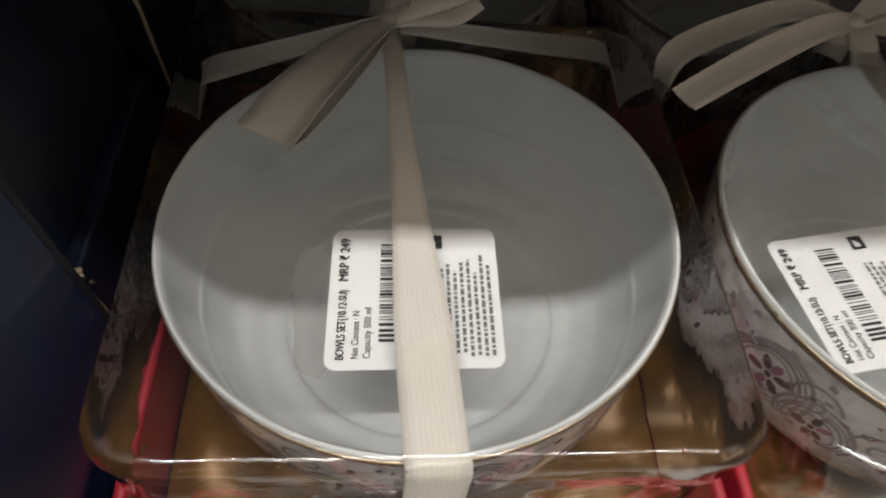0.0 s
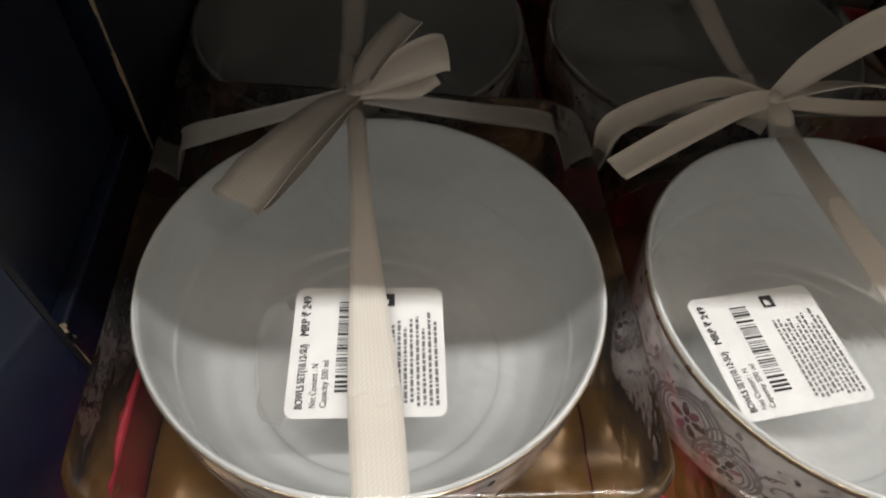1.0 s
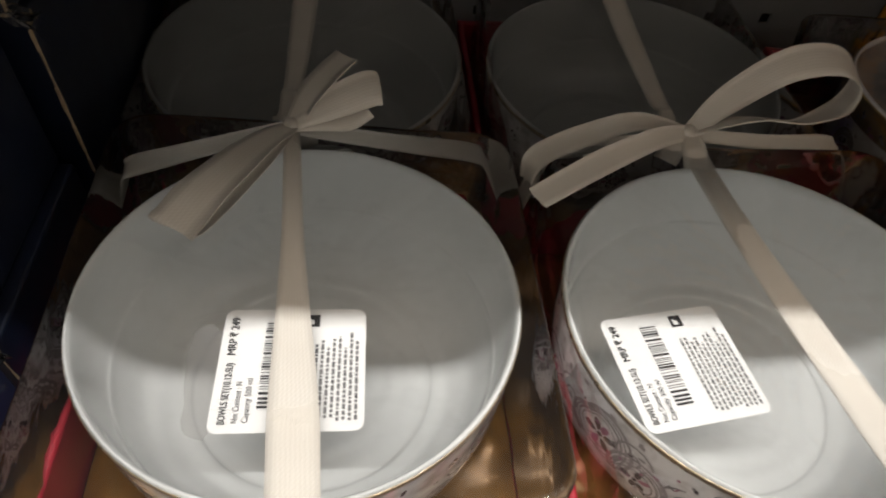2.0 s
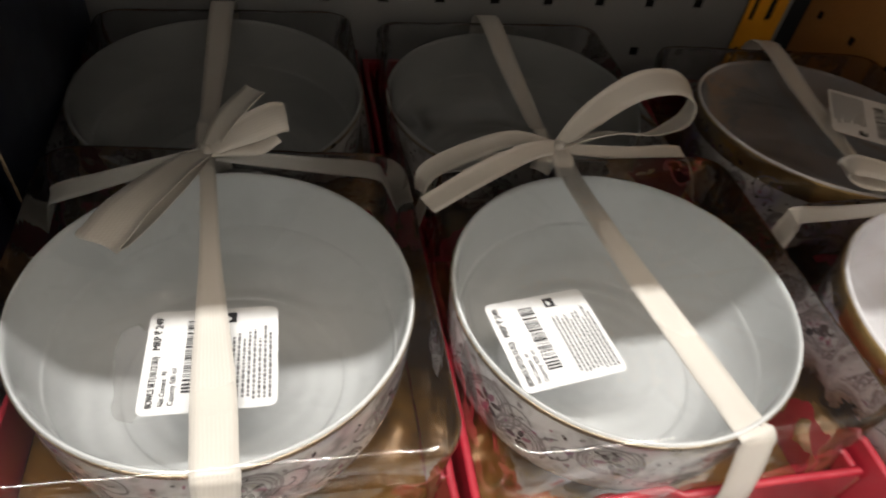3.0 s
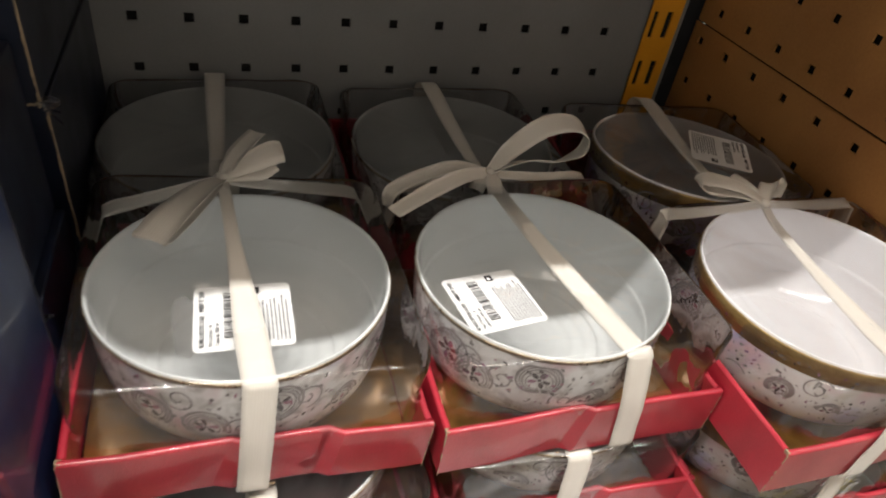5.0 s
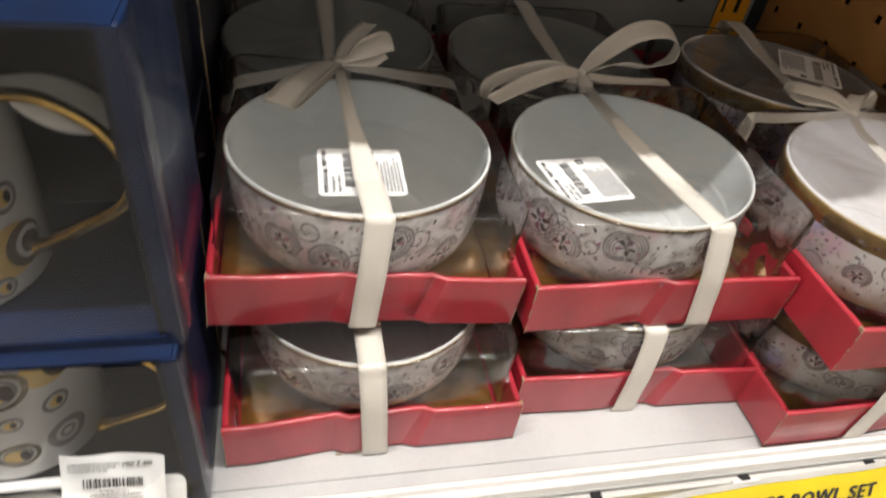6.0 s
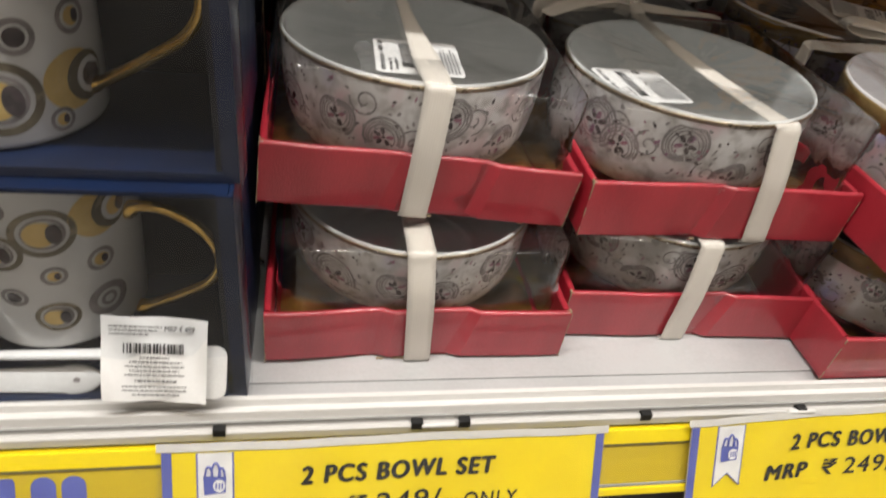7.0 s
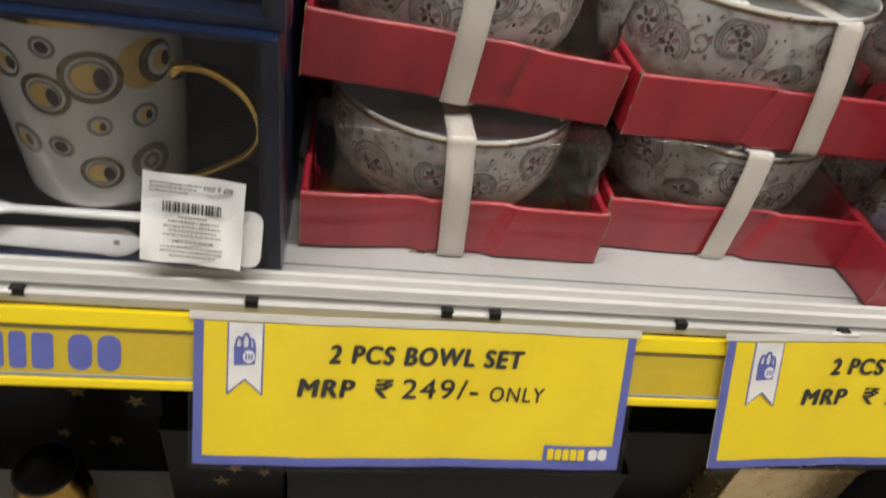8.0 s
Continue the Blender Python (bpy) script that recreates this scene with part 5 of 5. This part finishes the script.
def closed_box(x1, y0, z0, w, d, h, words, lean=0.0):
    """A closed navy gift box with worn pale edges; the carton's colour holds its shade."""
    t = tagged(new("gift_box"), words, "gift box", "navy gift boxes behind the cups")
    t.matrix_basis = pose(x1, y0, z0, 0, lean, 0)
    part("carton", box(-w, 0, 0, d, 0, h, 0.0009, 2), NAVYSHADE, t, "navy card carton with shade in its colour")
    bm = bmesh.new()
    rng = random.Random(int(h * 1e4))
    z = 0.001
    while z < h - 0.001:
        a, s_ = rng.uniform(0.0004, 0.0011), rng.uniform(0.002, 0.006)
        bm_box(bm, -a, 0.0001, -0.0001, a * 0.7, z, min(h - 0.0005, z + s_))
        z += s_
    x = 0.0
    while x < 0.030:
        a, s_ = rng.uniform(0.0003, 0.0012), rng.uniform(0.002, 0.005)
        bm_box(bm, -x - s_, -x, -0.0001, a, h - a, h + 0.0001)
        bm_box(bm, -x - s_, -x, -0.0001, a * 0.8, -0.0001, a * 0.8)
        x += s_ + (rng.uniform(0.0, 0.004) if x > 0.012 else 0)
    tagged(part("worn_edge", bm, CARD, t, "scuffed pale card edge"), kind="stuff")
    bm = bmesh.new()
    for zz in (0.0005, h - 0.0005):
        for k in range(5):
            bmesh.ops.create_icosphere(bm, subdivisions=1, radius=rng.uniform(0.0006, 0.0013), matrix=Matrix.Translation((rng.uniform(-0.003, 0.001), rng.uniform(-0.001, 0.003), zz + rng.uniform(-0.001, 0.001))))
    tagged(part("frayed_corner", bm, CARD, t, "frayed pale corner"), kind="stuff")
    # shreds of torn wrap at the front corners
    bm = bmesh.new()
    for zz in (0.002, h - 0.002):
        for k in range(6):
            p = Vector((rng.uniform(-0.001, 0.0015), -0.001, zz))
            d_ = Vector((rng.uniform(-0.2, 0.9), rng.uniform(-1.0, -0.1), rng.uniform(-0.9, 0.5))).normalized() * rng.uniform(0.004, 0.010)
            side_ = Vector((rng.uniform(-1, 1), rng.uniform(-1, 1), rng.uniform(-1, 1)))
            strip(bm, [(p, side_, 0.3), (p + d_ * 0.5 + side_ * 0.001, side_, 0.25), (p + d_, side_ + d_ * 60, 0.1)], 0.0001, 0.012, 4)
    tagged(part("torn_wrap", bm, FILM_BOX, t, "torn clear wrap shreds", True), kind="stuff")
    return t


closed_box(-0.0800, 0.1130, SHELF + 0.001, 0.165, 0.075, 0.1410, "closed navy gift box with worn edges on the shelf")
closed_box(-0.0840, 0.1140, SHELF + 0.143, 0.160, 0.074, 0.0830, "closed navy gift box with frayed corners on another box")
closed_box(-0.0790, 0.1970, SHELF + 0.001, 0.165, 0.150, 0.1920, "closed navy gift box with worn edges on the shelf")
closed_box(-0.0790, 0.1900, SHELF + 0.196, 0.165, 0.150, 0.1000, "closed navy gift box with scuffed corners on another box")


def price_tag():
    """A loose paper tag on the wrap of the lower cup box."""
    t = tagged(new("price_tag"), "white curled barcode tag stuck to the cup box wrap", "price tag")
    t.matrix_basis = pose(-0.1150, 0.0090, 1.2335, 68, 0, 0) @ Matrix.Rotation(radians(-3), 4, "Z")
    W, H = 0.0430, 0.0400
    bm = bmesh.new()
    n = 14
    g = [[bm.verts.new((-W / 2 + W * i / n, -H / 2 + H * j / n, 0.0025 * max(0, (i / n - 0.8) / 0.2) ** 2 + 0.0008 * math.sin(i * 0.7 + j * 0.4))) for j in range(n + 1)] for i in range(n + 1)]
    for i in range(n):
        for j in range(n):
            bm.faces.new((g[i][j], g[i + 1][j], g[i + 1][j + 1], g[i][j + 1]))
    paper = part("paper", bm, LABEL, t, "white paper", True)
    rng = random.Random(11)
    def bars(name, rects, ink=INK):
        b = bmesh.new()
        for x0, x1, y0, y1 in rects:
            flat(b, [(x0, y0), (x1, y0), (x1, y1), (x0, y1)], 0.0012)
        tagged(part(name, b, ink, paper), kind="stuff")
    x, rects = -0.0125, []
    while x < 0.0120:
        w = rng.choice((0.0003, 0.0006, 0.0009))
        rects.append((x, x + w, 0.0035, 0.0082))
        x += w + rng.choice((0.0003, 0.0005, 0.0008))
    bars("barcode", rects)
    for k, (y, x0, x1, hh) in enumerate(((0.0155, -0.018, 0.003, 0.0008), (0.0138, -0.018, 0.001, 0.0007), (0.0120, -0.018, -0.002, 0.0007), (0.0012, -0.006, 0.006, 0.0009), (-0.0010, -0.010, 0.011, 0.0010), (-0.0030, -0.012, 0.012, 0.0007), (-0.0050, -0.010, 0.010, 0.0007),
                                        (-0.0070, -0.012, 0.012, 0.0007), (-0.0100, -0.008, 0.009, 0.0011), (-0.0125, -0.013, 0.013, 0.0007), (-0.0145, -0.013, 0.013, 0.0007), (-0.0165, -0.009, 0.010, 0.0008))):
        rects, q = [], x0
        while q < x1:
            w = rng.uniform(0.0006, 0.0022)
            rects.append((q, min(x1, q + w), y, y + hh * 0.9))
            q += w + 0.0004
        bars("small_print", rects, FINEINK)
    letters_part("lettering", "MRP \u20b9 499", 0.0034, INK, paper, Matrix.Translation((0.0040, 0.0142, 0.0014)), 0.0120, 0, 0.00006)
    b = bmesh.new()
    flat(b, [(px + W / 2 + 0.002, py - 0.006) for px, py in rrect(0.012, 0.026, 0.005)], -0.0012)
    part("tape_tab", b, SPOON, t, "pale adhesive tab")
    return t


price_tag()


# ---- things on the shelf below ----
def carton(x0, x1, y0, y1, z0, h, material, words, stars=0, seed=0):
    t = tagged(new("carton"), words, "carton", "cartons on the lower shelf")
    t.location = ((x0 + x1) / 2, y0, z0)
    w, d = x1 - x0, y1 - y0
    part("body", box(-w / 2, w / 2, 0, d, 0, h, 0.0012, 2), material, t)
    part("lid", box(-w / 2 - 0.001, w / 2 + 0.001, -0.001, d + 0.001, h, h + 0.004, 0.001, 2), material, t)
    rng = random.Random(seed)
    for k in range(stars):
        sx, sz, r = rng.uniform(-w / 2 + 0.012, w / 2 - 0.012), rng.uniform(h * 0.2, h - 0.012), rng.uniform(0.004, 0.009)
        bm = bmesh.new()
        a0 = rng.uniform(0, 1)
        bm.faces.new([bm.verts.new((sx + (r if i % 2 else r * 0.42) * math.cos(a0 + i * math.pi / 5), -0.0006, sz + (r if i % 2 else r * 0.42) * math.sin(a0 + i * math.pi / 5))) for i in range(10)])
        part("star", bm, BRONZE, t, "dull gold star")
    return t


LOWZ = 0.8802
carton(-0.079, 0.172, 0.034, 0.2, LOWZ, 0.116, BLACKCARD, "black gift carton on the lower shelf")
carton(-0.170, -0.084, 0.060, 0.2, LOWZ, 0.120, BLACKCARD, "black gift carton with gold stars on the lower shelf", 8, 2)
carton(0.268, 0.375, 0.040, 0.2, LOWZ, 0.116, PALEGOLD, "gold foil carton on the lower shelf")
carton(0.178, 0.262, 0.065, 0.2, LOWZ, 0.125, BLACKCARD, "black gift carton on the lower shelf")
carton(-0.330, -0.180, 0.100, 0.25, LOWZ, 0.150, BLACKCARD, "black gift carton with gold stars on the lower shelf", 7, 5)
# made-up black cartons that stand in for the dark at the shelf's back
for cx in (-0.30, -0.10, 0.10, 0.29):
    carton(cx - 0.093, cx + 0.093, 0.26, 0.35, LOWZ, 0.230, BLACKCARD, "added tall black carton that darkens the back of the lower shelf")


def jar():
    t = tagged(new("bronze_jar"), "glossy bronze jar on the lower shelf", "jar")
    t.location = (-0.249, 0.050, LOWZ)
    part("body", lathe([(0, 0), (0.02, 0), (0.024, 0.004), (0.026, 0.04), (0.024, 0.066), (0.019, 0.076), (0.018, 0.082), (0, 0.082)], 40), GOLD, t, "", True)
    part("lid", lathe([(0, 0.082), (0.020, 0.082), (0.0205, 0.088), (0.016, 0.093), (0.005, 0.095), (0.005, 0.101), (0, 0.102)], 40), BLACKCARD, t, "", True)
    return t


jar()
